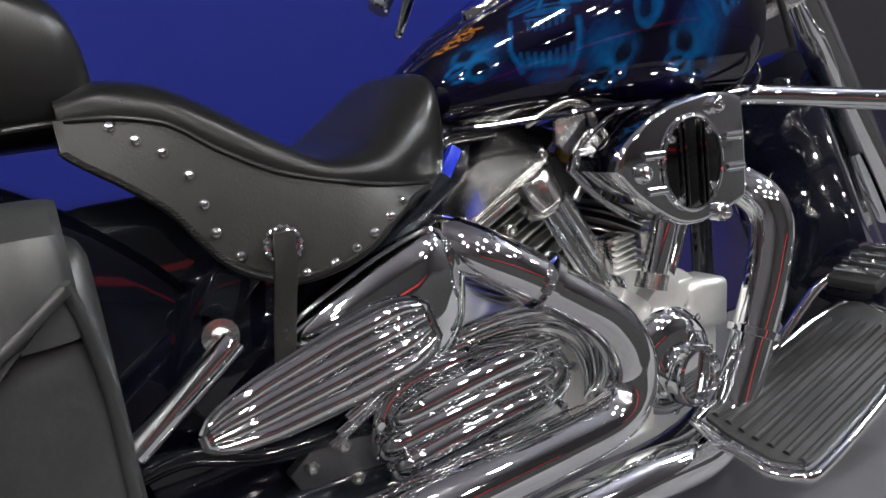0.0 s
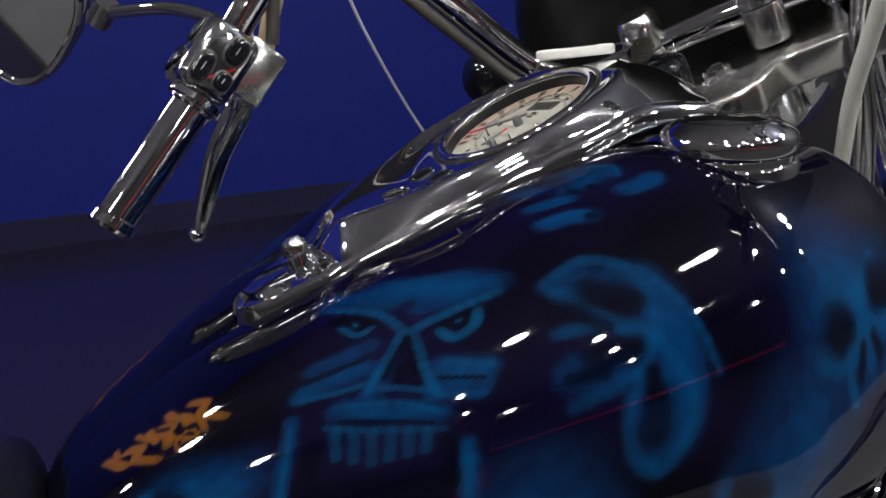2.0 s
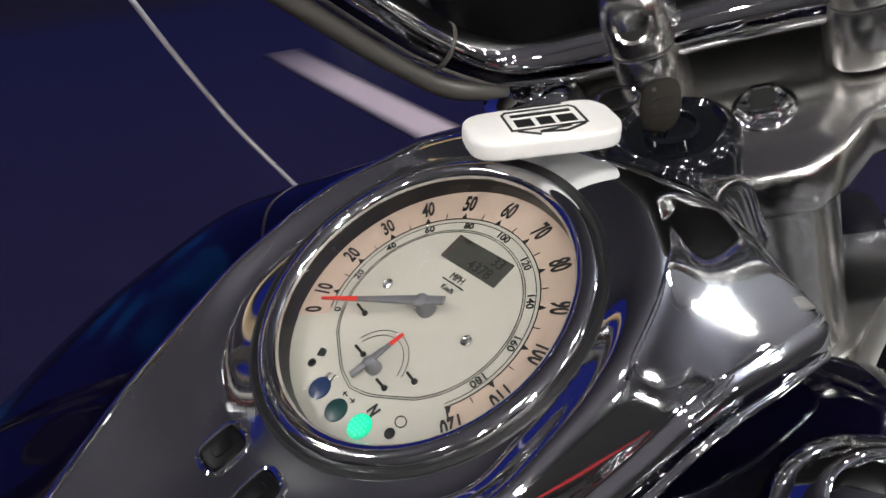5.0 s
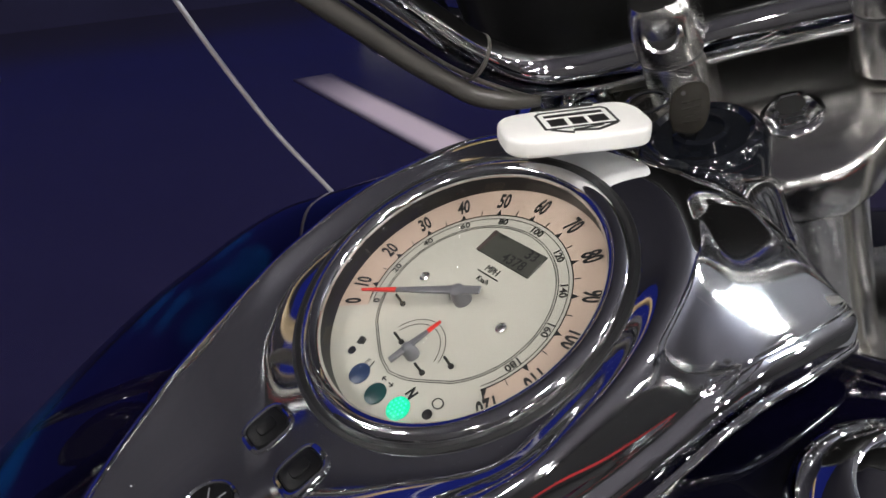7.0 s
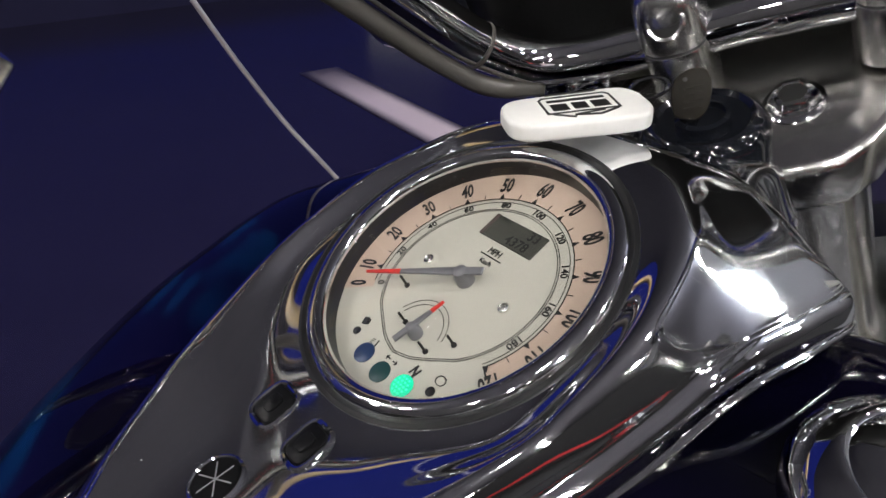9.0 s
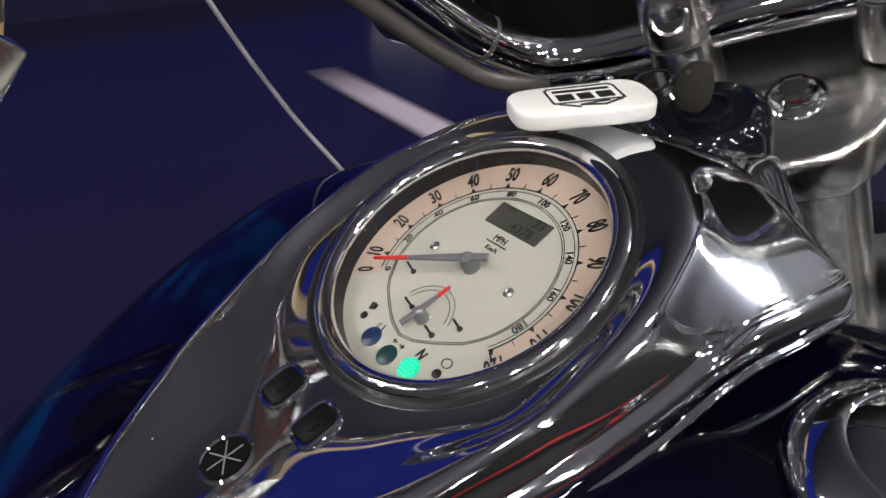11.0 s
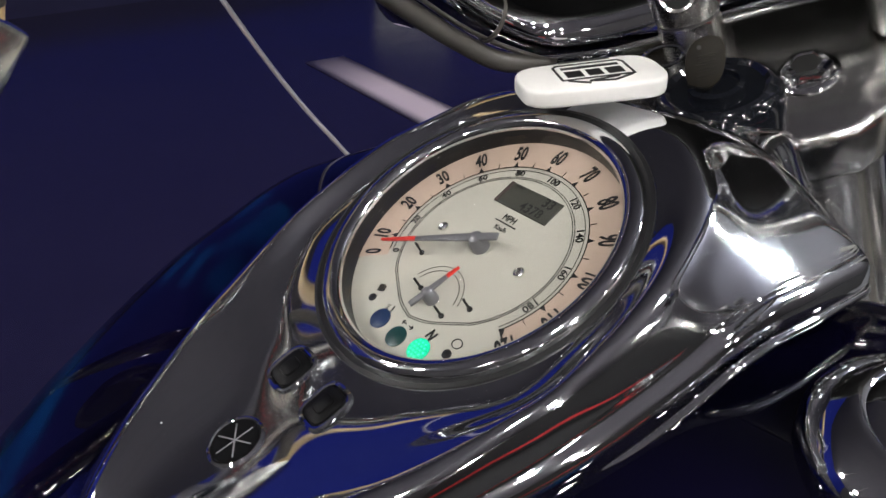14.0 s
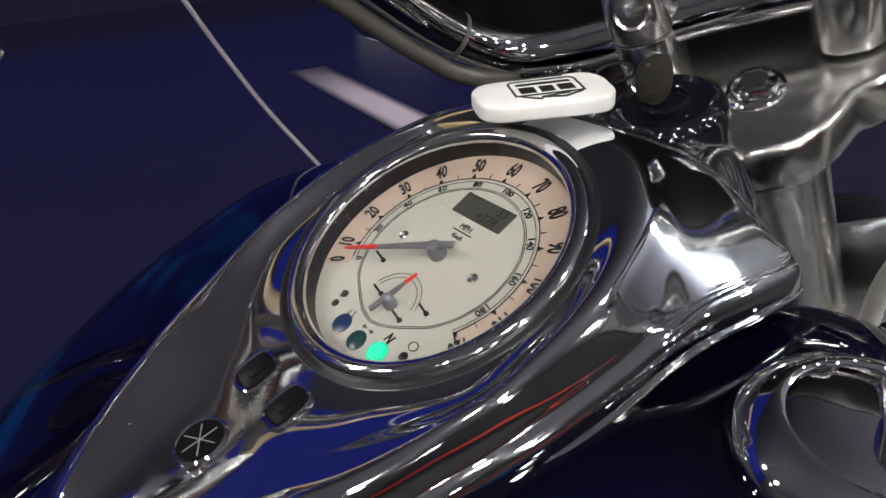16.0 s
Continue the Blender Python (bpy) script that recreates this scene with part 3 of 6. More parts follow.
# the raised crest round the dished panel: how far out and how high it runs
RX = [-0.157, -0.15, -0.14, -0.13, -0.11, -0.09, -0.07, -0.05, -0.03, -0.01, 0.01, 0.03, 0.045, 0.06, 0.07, 0.078, 0.09, 0.105, 0.12, 0.14, 0.155, 0.17]
RW = [0.0, 0.010, 0.022, 0.0325, 0.0475, 0.058, 0.0665, 0.072, 0.0755, 0.0755, 0.0725, 0.066, 0.0575, 0.042, 0.031, 0.027, 0.031, 0.034, 0.035, 0.033, 0.026, 0.008]
RZ = [0.888, 0.9035, 0.908, 0.9115, 0.9185, 0.927, 0.9345, 0.9440, 0.9535, 0.9625, 0.972, 0.981, 0.9875, 0.991, 0.9915, 0.9890, 0.9845, 0.9805, 0.977, 0.971, 0.964, 0.954]
# the middle line: low tail, blunt nose, dished panel, seat of the gauge, fall to the lock
MX = [-0.213, -0.2, -0.18, -0.166, -0.157, -0.15, -0.14, -0.13, -0.107, -0.09, -0.0735, -0.062, -0.02, 0.02, 0.05, 0.06, 0.07, 0.078, 0.09, 0.105, 0.12, 0.14, 0.17]
MZ = [0.853, 0.865, 0.876, 0.8825, 0.886, 0.9005, 0.9035, 0.9060, 0.9115, 0.9160, 0.9215, 0.9277, 0.9496, 0.9704, 0.986, 0.9895, 0.991, 0.9875, 0.9815, 0.977, 0.974, 0.968, 0.953]
TILT = math.tan(radians(27.5))


def ease(u):
    u = min(max(u, 0.0), 1.0)
    return u * u * (3 - 2 * u)


def console_height(x, s):
    """The console's skin at s of its half width: a dished panel inside a raised crest, steep flanks, a narrow flange with a turned rim."""
    e, ze = (float(pchip(x, CX, k)) for k in (CE, CZ))
    y, s = e * s, abs(s)
    if s >= 0.985:
        return y, ze + float(np.interp(s, [0.985, 1.0, 1.015, 1.028, 1.038, 1.045, 1.05], [0.0006, 0.0, -0.0008, -0.002, -0.0036, -0.006, -0.0115]))
    hw, crest = (float(pchip(x, RX, k)) for k in (RW, RZ)) if x > RX[0] else (0.0, 0.0)
    middle = float(pchip(x, MX, MZ))
    if x <= RX[0]:
        crest = middle
    seat = hw * 0.86 * ease((x + 0.092) / 0.06) * ease((0.08 - x) / 0.05)
    if abs(y) <= hw:
        u = (max(abs(y) - seat, 0) / max(hw - seat, 1e-4)) ** 1.45
        z = middle + (crest - middle) * (0.5 - 0.5 * math.cos(math.pi * u))
    else:
        u = min((abs(y) - hw) / max(0.985 * e - hw, 0.002), 1.0)
        p = float(np.interp(x, [-0.21, -0.17, -0.15, -0.12, -0.1, -0.05, 0.01, 0.03, 0.09, 0.1], [0.55, 0.75, 0.95, 0.8, 0.72, 0.64, 0.72, 1.2, 1.2, 1.2]))
        z = crest + (ze + 0.001 - crest) * (1 - (1 - u) ** p if p > 1 else u ** (1 / p))
        # beside and ahead of the gauge the flank opens into a nearly flat wing
        steep, wing = crest - 1.5 * (abs(y) - hw), ze + 0.001 + 0.72 * (0.985 * e - abs(y)) - 3.0 * (0.985 * e - abs(y)) ** 2
        open_z = 0.5 * (steep + wing + math.hypot(steep - wing, 0.005))
        open_z = 0.5 * (open_z + crest + 0.0008 - math.hypot(open_z - crest - 0.0008, 0.004))
        z += (open_z - z) * ease((x - 0.004) / 0.03) * ease((0.112 - x) / 0.02)
    if math.hypot((x + 0.0044) * 1.127, y) < 0.0628:
        z = min(z, 0.95 + TILT * x - 0.006)
    return y, z


across = [1.05, 1.0475, 1.045, 1.042, 1.038, 1.033, 1.028, 1.022, 1.015, 1.008, 1.0, 0.992, 0.985] + [0.98 * math.sin(k * math.pi / 2 / 75) ** 0.9 for k in range(75, 0, -1)]
across = [-k for k in across] + [0.0] + across[::-1]
xs = np.linspace(CX[0], CX[-1], 340)
skin = np.array([[(x, -y, z) for y, z in (console_height(x, k) for k in across)] for x in xs])
# the pressed sheet has no sharp folds: relax it away from its rim and the gauge
hold = (np.hypot((skin[..., 0] + 0.0044) * 1.127, skin[..., 1]) < 0.0645) | (np.abs(np.array(across))[None, :] > 0.975)
hold[[0, -1]] = True
for _ in range(40):
    z = skin[..., 2]
    mean = (np.roll(z, 1, 0) + np.roll(z, -1, 0) + np.roll(z, 1, 1) + np.roll(z, -1, 1)) / 4
    skin[..., 2] = np.where(hold, z, 0.4 * z + 0.6 * mean)
rings = skin.tolist()
console = part("console", loft(bmesh.new(), rings, closed=False), DUSTYCHROME, bike, "chrome tank console", sharp=70)
for s in (-1, 1):
    rim = [(x, s * 1.05 * float(pchip(x, CX, CE)), float(pchip(x, CX, CZ)) - 0.0112) for x in np.linspace(CX[0], CX[-1], 60)]
    part("rolled_edge", tube(rim, 0.0015, 10, 2), CHROME, console)
part("acorn_nut", lathe([(0.011, -0.004), (0.011, 0.002), (0.0085, 0.003), (0.0085, 0.007), (0.006, 0.011), (0.0, 0.0125)], axes((-0.1705, 0, console_height(-0.1705, 0.0)[1] + 0.003), (1, 0, 0), (-0.42, 0, 0.9)), 20), CHROME, console)
# round badge: a dark disc in a chrome ring, plain crossing bars for its sign
ENAMEL = shader("flat_black_enamel", (0.003, 0.003, 0.0035), 0.5, spec=0.08)
BADGE = axes((-0.1012, 0, console_height(-0.1012, 0.0)[1] - 0.0001), (0, -1, 0), (-0.27, 0, 0.96))
badge = part("badge", lathe([(0.0098, -0.002), (0.0098, 0.0008), (0.009, 0.0014), (0.0084, 0.0008), (0.0, 0.0006)], BADGE, 40), CHROME, console, "round dark badge in a chrome ring")
part("disc", lathe([(0.0001, 0.0009), (0.0083, 0.0009), (0.0083, 0.0011), (0.0, 0.0011)], BADGE, 32), ENAMEL, console)
BARS = shader("grey_emblem_paint", (0.2, 0.2, 0.21), 0.45)
for turn in (0, 60, 120):
    part("badge_bar", rbox((0.00045, 0.0135, 0.0003), BADGE @ pose(0, 0, 0.0012 + turn * 2e-6, 0, 0, turn), 0.0001, 1), BARS, console)
# two small push buttons
BUTTON = shader("soft_black_rubber", (0.004, 0.004, 0.0045), 0.4, spec=0.12, bump=0.05, scale=300)
for s in (-1, 1):
    m = axes((-0.0738, -s * 0.0123, console_height(-0.0738, 0.17)[1] - 0.0006), (0, -1, 0), (-0.38, s * 0.06, 0.92))
    outline = [(0.0071 * math.copysign(abs(math.cos(t)) ** 0.55, math.cos(t)), 0.0082 * math.copysign(abs(math.sin(t)) ** 0.55, math.sin(t))) for t in np.linspace(0, 2 * math.pi, 32, endpoint=False)]
    button = part("push_button", prism(outline, 0.0046, m @ pose(0, 0, -0.0035), 0.0012), CHROME, console, "black rubber push button in a chrome frame")
    part("button_rim", tube([tuple(m @ Vector((x * 0.97, y * 0.97, 0.0012))) for x, y in outline + outline[:2]], 0.0011, 8, 0), CHROME, console)
    part("button_cap", prism([(x * 0.84, y * 0.84) for x, y in outline], 0.0032, m @ pose(0, 0, -0.0005), 0.0013), BUTTON, console)
    part("button_mark", prism([(x * 0.42, y * 0.42) for x, y in outline], 0.0012, m @ pose(0, 0, 0.0022), 0.0005), BUTTON, console)

# filler cap
m = axes((0.037, -0.146, 0.923), (1, 0, 0), (-0.06, -0.10, 0.99)) @ Matrix.Diagonal((0.85, 0.85, 1.2, 1))
part("filler_cap", lathe([(0.0450, -0.028), (0.0450, 0.0015), (0.0438, 0.0030), (0.0418, 0.0035), (0.0418, 0.0065), (0.0430, 0.0075), (0.0436, 0.0095), (0.0436, 0.0130), (0.0428, 0.0155), (0.0410, 0.0172), (0.0370, 0.0195), (0.0320, 0.0218), (0.0300, 0.0224), (0.0290, 0.0224), (0.0283, 0.0219), (0.0274, 0.0217), (0.0264, 0.0221), (0.0250, 0.0226), (0.0140, 0.0240), (0.0, 0.0245)], m, 72), CHROME, bike, "stepped chrome filler cap")

# seat with studded skirt
SX = [-0.74, -0.70, -0.657, -0.61, -0.561, -0.498, -0.45, -0.41, -0.385, -0.362, -0.345, -0.335, -0.328, -0.322]
SZ = [0.800, 0.812, 0.805, 0.782, 0.750, 0.718, 0.722, 0.745, 0.763, 0.778, 0.785, 0.783, 0.774, 0.755]
SW = [0.145, 0.155, 0.165, 0.178, 0.188, 0.19, 0.183, 0.171, 0.160, 0.147, 0.132, 0.115, 0.09, 0.05]
SE = [0.775, 0.772, 0.762, 0.728, 0.700, 0.680, 0.668, 0.662, 0.659, 0.684, 0.711, 0.727, 0.735, 0.738]


def seat_edge(x, drop=0.0):
    """Where the cushion's side meets the skirt."""
    return float(pchip(x, SX, SW)), float(pchip(x, SX, SE)) - drop


rings = []
for x in np.linspace(SX[0], SX[-1], 90):
    top, w, edge = (float(pchip(x, SX, k)) for k in (SZ, SW, SE))
    ring = []
    for s in np.linspace(-1, 1, 41):
        dish = 0.012 * math.exp(-((x + 0.5) / 0.09) ** 2) * (1 - s * s)
        ring.append((x, w * math.sin(s * math.pi / 2), edge + (top - edge) * (1 - abs(s) ** 3.2) ** 0.75 - dish))
    ring += [(x, w * 0.97 * s, edge - 0.03) for s in np.linspace(1, -1, 12)]
    rings.append(ring)
seat = part("seat", loft(bmesh.new(), rings), LEATHER, bike, "dished black leather rider seat with a studded skirt")
BX = [-0.745, -0.737, -0.699, -0.664, -0.645, -0.624, -0.60, -0.562, -0.526, -0.486, -0.449, -0.418, -0.387]
BZ = [0.748, 0.740, 0.709, 0.675, 0.644, 0.618, 0.603, 0.592, 0.596, 0.610, 0.634, 0.650, 0.654]


def skirt_point(x, f, out=0.0):
    """A place on the skirt's face: f 0 at the seam above, 1 at the lower edge."""
    w, z0 = seat_edge(x)
    z1 = float(pchip(x, BX, BZ))
    z = z0 + (z1 - z0) * f
    flare = float(np.clip((-0.385 - x) / 0.05, 0, 1))
    return (x, -(w + 0.002 + (0.024 * f - 0.006 * f * f) * flare + out), z)


rings = []
for x in np.linspace(BX[0] + 0.001, BX[-1] - 0.001, 80):
    front = [skirt_point(x, f) for f in np.linspace(-0.02, 1, 14)]
    back = [(p[0], p[1] + 0.006, p[2]) for p in front[::-1]]
    rings.append(front + back)
part("skirt", loft(bmesh.new(), rings), SKIRT, seat, "grey-black leather skirt")
part("piping", tube([skirt_point(x, 0.0, 0.001) for x in np.linspace(-0.735, -0.39, 34)], 0.0028, 8, 2), LEATHER, seat)
# braided lacing along the skirt's lower edge
bm = bmesh.new()
tube([skirt_point(x, 0.985, 0.001) for x in np.linspace(-0.742, -0.389, 54)], 0.0032, 8, 2, bm)
lace = spline([skirt_point(x, 0.96, 0.003) for x in np.linspace(-0.742, -0.389, 32)], 5)
for k, (p, q) in enumerate(zip(lace[:-1:1], lace[1::1])):
    run = np.subtract(q, p)
    tilt = math.degrees(math.atan2(run[2], run[0])) + 38
    rbox((0.0085, 0.003, 0.0032), Matrix.Translation(tuple(p)) @ pose(0, 0, 0, 0, -tilt, 0), 0.001, 1, bm)
part("lacing", bm, LEATHER, seat, "braided black leather lacing")
# rows of stitches
bm = bmesh.new()
for path in ([skirt_point(x, 0.07, 0.0005) for x in np.linspace(-0.70, -0.40, 130)],
             [skirt_point(x, f, 0.0005) for x, f in zip(np.linspace(-0.70, -0.635, 34), np.linspace(0.25, 0.72, 34) ** 1.0)]):
    for p in path[::2]:
        rbox((0.0026, 0.0008, 0.0009), Matrix.Translation(p), 0.0002, 1, bm)
part("stitching", bm, RUBBER, seat, smooth=False)
STUDS = [(-0.700, 0.764), (-0.682, 0.749), (-0.662, 0.735), (-0.644, 0.711), (-0.637, 0.682), (-0.632, 0.654), (-0.615, 0.628), (-0.558, 0.600), (-0.528, 0.603), (-0.503, 0.613), (-0.480, 0.624), (-0.458, 0.637), (-0.440, 0.649)]
for x, z in STUDS:
    z0, z1 = seat_edge(x)[1], float(pchip(x, BX, BZ))
    p = skirt_point(x, min(0.93, (z - z0) / (z1 - z0)), 0.0)
    part("stud", lathe([(0.0052, -0.001), (0.0055, 0.001), (0.0048, 0.003), (0.003, 0.0044), (0.0, 0.005)], axes(p, (1, 0, 0), (0, -1, 0.12)), 14), CHROME, seat)
p = skirt_point(-0.577, 0.66, 0.008)
m = axes(p, (1, 0, 0), (0, -1, 0.12))
concho = part("concho", lathe([(0.0185, -0.001), (0.0185, 0.002), (0.014, 0.004), (0.011, 0.0035), (0.009, 0.005), (0.0, 0.006)], m, 36), CHROME, seat, "scalloped chrome concho")
for k in range(16):
    t = k * math.pi / 8
    bm = bmesh.new()
    bmesh.ops.create_icosphere(bm, subdivisions=1, radius=0.0032, matrix=m @ pose(0.0172 * math.cos(t), 0.0172 * math.sin(t), 0.002))
    part("concho_bead", bm, CHROME, seat)
rings = []
for z, y, w in ((0.648, -0.226, 0.010), (0.63, -0.229, 0.0105), (0.60, -0.228, 0.011), (0.57, -0.222, 0.0108), (0.53, -0.218, 0.0105), (0.505, -0.217, 0.0095), (0.497, -0.217, 0.004)):
    x = -0.577 - (0.655 - z) * 0.15
    rings.append([(x - w, y - 0.001, z), (x, y - 0.003, z), (x + w, y - 0.001, z), (x + w, y + 0.003, z), (x - w, y + 0.003, z)])
part("strap", loft(bmesh.new(), rings), SKIRT, seat, "hanging leather strap with punched holes")
bm = bmesh.new()
for z in (0.545, 0.553, 0.562):
    lathe([(0.0016, 0), (0.0016, 0.0006), (0, 0.0006)], axes((-0.577 - (0.655 - z) * 0.15, -0.2235, z), (1, 0, 0), (0, -1, 0)), 10, bm)
part("strap_hole", bm, RUBBER, seat)

# passenger seat behind
rings = []
for x, top, w in ((-1.15, 0.82, 0.10), (-1.05, 0.90, 0.135), (-0.9, 0.925, 0.145), (-0.8, 0.92, 0.14), (-0.735, 0.90, 0.13), (-0.708, 0.865, 0.115), (-0.700, 0.80, 0.10)):
    ring = []
    for a in np.linspace(0, 2 * math.pi, 48, endpoint=False):
        c, s = math.cos(a), math.sin(a)
        low = 0.752
        ring.append((x, w * math.copysign(abs(c) ** 0.45, c), (top + low) / 2 + (top - low) / 2 * math.copysign(abs(s) ** 0.5, s)))
    rings.append(ring)
pillion = part("passenger_seat", loft(bmesh.new(), [[tuple(v) for v in r] for r in zip(*[spline([ring[k] for ring in rings], 5) for k in range(48)])]), LEATHER, bike, "black leather passenger seat")
part("piping", tube([(-1.1, -0.13, 0.775), (-0.9, -0.147, 0.772), (-0.8, -0.143, 0.772), (-0.72, -0.118, 0.775)], 0.0035, 8), LEATHER, pillion)

# rear fender and wheel
AX = (-1.02, 0.0, 0.325)


def arch(center, r_out, half, a0, a1, m=None, thick=0.004, side=0.09, n=40):
    """A fender: an arched shell with rounded shoulders and flat sides, in the x-z plane, or laid by m."""
    shape = [(half, -side), (half, -0.03), (half * 0.96, -0.012), (half * 0.8, -0.003), (half * 0.4, 0.0), (0, 0.001)]
    shape = shape + [(-y, h) for y, h in shape[-2::-1]]
    rings = []
    for a in np.linspace(radians(a0), radians(a1), n):
        ring = []
        for y, h in shape:
            ring.append((math.cos(a) * (r_out + h), y, math.sin(a) * (r_out + h)))
        for y, h in shape[::-1]:
            ring.append((math.cos(a) * (r_out + h - thick), y * 0.97, math.sin(a) * (r_out + h - thick)))
        rings.append(ring)
    bm = loft(bmesh.new(), rings)
    bmesh.ops.transform(bm, matrix=(m or Matrix.Translation(center)), verts=bm.verts)
    return bm


part("rear_fender", arch(AX, 0.455, 0.125, -12, 150, None, 0.004, 0.16), BLUEBLACK, bike, "deep blue-black rear fender")


def wheel(m, r, half):
    tyre = part("wheel", lathe([(r * 0.66, -half * 0.8), (r * 0.8, -half), (r * 0.93, -half * 0.9), (r * 0.985, -half * 0.5), (r, 0), (r * 0.985, half * 0.5), (r * 0.93, half * 0.9), (r * 0.8, half), (r * 0.66, half * 0.8)], m, 56), RUBBER, bike, "spoked motorcycle wheel")
    part("rim", lathe([(r * 0.66, -half * 0.82), (r * 0.62, -half * 0.7), (r * 0.58, 0), (r * 0.62, half * 0.7), (r * 0.66, half * 0.82)], m, 56), CHROME, tyre)
    part("hub", lathe([(0, -half * 1.05), (0.03, -half * 1.05), (0.045, -half * 0.7), (0.04, 0), (0.045, half * 0.7), (0.03, half * 1.05), (0, half * 1.05)], m, 24), SATIN, tyre)
    for k in range(18):
        a, b = radians(k * 20), radians(k * 20 + (14 if k % 2 else -14))
        s = half * (0.6 if k % 2 else -0.6)
        ends = [m @ Vector((0.042 * math.cos(a), 0.042 * math.sin(a), s)), m @ Vector((r * 0.61 * math.cos(b), r * 0.61 * math.sin(b), s * 0.2))]
        part("spoke", tube([tuple(e) for e in ends], 0.0022, 6, 1), CHROME, tyre)


wheel(Matrix.Translation(AX) @ pose(0, 0, 0, 90), 0.325, 0.075)

# body under the seat
outline = [(-0.70, 0.50), (-0.66, 0.60), (-0.62, 0.63), (-0.42, 0.65), (-0.36, 0.64), (-0.37, 0.58), (-0.46, 0.51), (-0.58, 0.44), (-0.66, 0.44)]
part("side_panel", prism(outline, 0.30, axes((0, 0.15, 0), (1, 0, 0), (0, -1, 0)), 0.012), BLUEBLACK, bike, "glossy blue-black side panel")
part("panel_flap", prism([(-0.66, 0.575), (-0.632, 0.557), (-0.585, 0.60), (-0.60, 0.615), (-0.635, 0.612)], 0.012, axes((0, -0.152, 0), (1, 0, 0), (0, -1, 0)), 0.004), GLOSSBLACK, bike)
part("frame_rail", tube([(-0.36, -0.155, 0.655), (-0.45, -0.16, 0.60), (-0.55, -0.165, 0.53), (-0.64, -0.165, 0.46)], 0.013, 14), GLOSSBLACK, bike)
part("frame_rail", tube([(-0.20, -0.05, 0.70), (-0.31, -0.06, 0.70), (-0.40, -0.09, 0.665), (-0.5, -0.11, 0.62)], 0.018, 14), GLOSSBLACK, bike)
part("frame_rail", tube([(-0.78, -0.15, 0.42), (-0.70, -0.15, 0.432), (-0.62, -0.15, 0.405), (-0.5, -0.14, 0.39), (-0.4, -0.13, 0.33)], 0.012, 12), GLOSSBLACK, bike)
part("inner_body", rbox((0.5, 0.2, 0.34), pose(-0.66, 0, 0.52), 0.03, 3), GLOSSBLACK, bike)
part("swing_arm", rbox((0.6, 0.05, 0.06), pose(-0.76, -0.13, 0.33, 0, 3, 0), 0.01), GLOSSBLACK, bike)

# teardrop chrome cover behind the rear cylinder
outline = [(-0.385, 0.585), (-0.378, 0.55), (-0.384, 0.505), (-0.400, 0.478), (-0.425, 0.464), (-0.475, 0.468), (-0.53, 0.49), (-0.585, 0.528), (-0.578, 0.548), (-0.50, 0.585), (-0.44, 0.606), (-0.405, 0.610)]
smooth_outline = [(p[0], p[1]) for p in spline([(x, z, 0) for x, z in outline + outline[:1]], 4)[:-1]]
mid = np.mean(smooth_outline, axis=0)
rings = [[(float(mid[0] + (x - mid[0]) * g), -0.165 - d, float(mid[1] + (z - mid[1]) * g)) for x, z in smooth_outline] for g, d in ((1.0, 0.0), (1.0, 0.022), (0.985, 0.03), (0.95, 0.036), (0.88, 0.041), (0.75, 0.046), (0.55, 0.0505), (0.3, 0.0535), (0.05, 0.0545))]
cover = part("side_cover", loft(bmesh.new(), rings), CHROME, bike, "domed teardrop chrome side cover")
part("cover_rim", tube([(x, -0.190, z) for x, z in smooth_outline + smooth_outline[:2]], 0.0042, 8, 0), CHROME, cover)

# ribbed chrome passenger board, folded against the side
A, B = np.array([-0.690, -0.262, 0.487]), np.array([-0.452, -0.276, 0.537])
run = B - A
length = float(np.linalg.norm(run))
BOARD = axes(tuple(A), tuple(run), (0.0, -1.0, 0.25))


def board_half(u):
    return float(np.interp(u, [0, 0.03, 0.1, 0.25, 0.6, 0.85, 0.95, 1.0], [0.006, 0.014, 0.021, 0.028, 0.036, 0.036, 0.03, 0.018]))


outline = [(u * length, board_half(u)) for u in np.linspace(0, 1, 26)] + [(u * length, -board_half(u)) for u in np.linspace(1, 0, 26)]
board = part("passenger_board", prism(outline, 0.012, BOARD @ pose(0, 0, -0.012), 0.004), CHROME, bike, "ribbed chrome passenger board")
for k in range(4):
    v = (k - 1.5) / 2.05
    rib = [BOARD @ Vector((u * length, v * board_half(u), 0.0015)) for u in np.linspace(0.03, 0.97, 14)]
    part("rib", tube([tuple(p) for p in rib], [0.003, 0.0062] + [0.0085] * 8 + [0.0075, 0.0035], 14, 2), CHROME, board)
rim = [BOARD @ Vector((x, y, 0.0)) for x, y in outline + outline[:1]]
part("board_rim", tube([tuple(p) for p in rim], 0.0038, 8, 0), CHROME, board)
# strut to the saddlebag
part("bag_strut", tube([(-0.640, -0.205, 0.552), (-0.655, -0.207, 0.541), (-0.745, -0.213, 0.477)], 0.0135, 18, 2), CHROME, bike, "chrome support tube")
part("strut_bolt", lathe([(0.018, 0), (0.018, 0.006), (0.01, 0.007), (0.01, 0.018), (0.006, 0.02), (0, 0.02)], axes((-0.648, -0.188, 0.556), (1, 0, 0), (0, -1, 0)), 24), SATIN, bike)

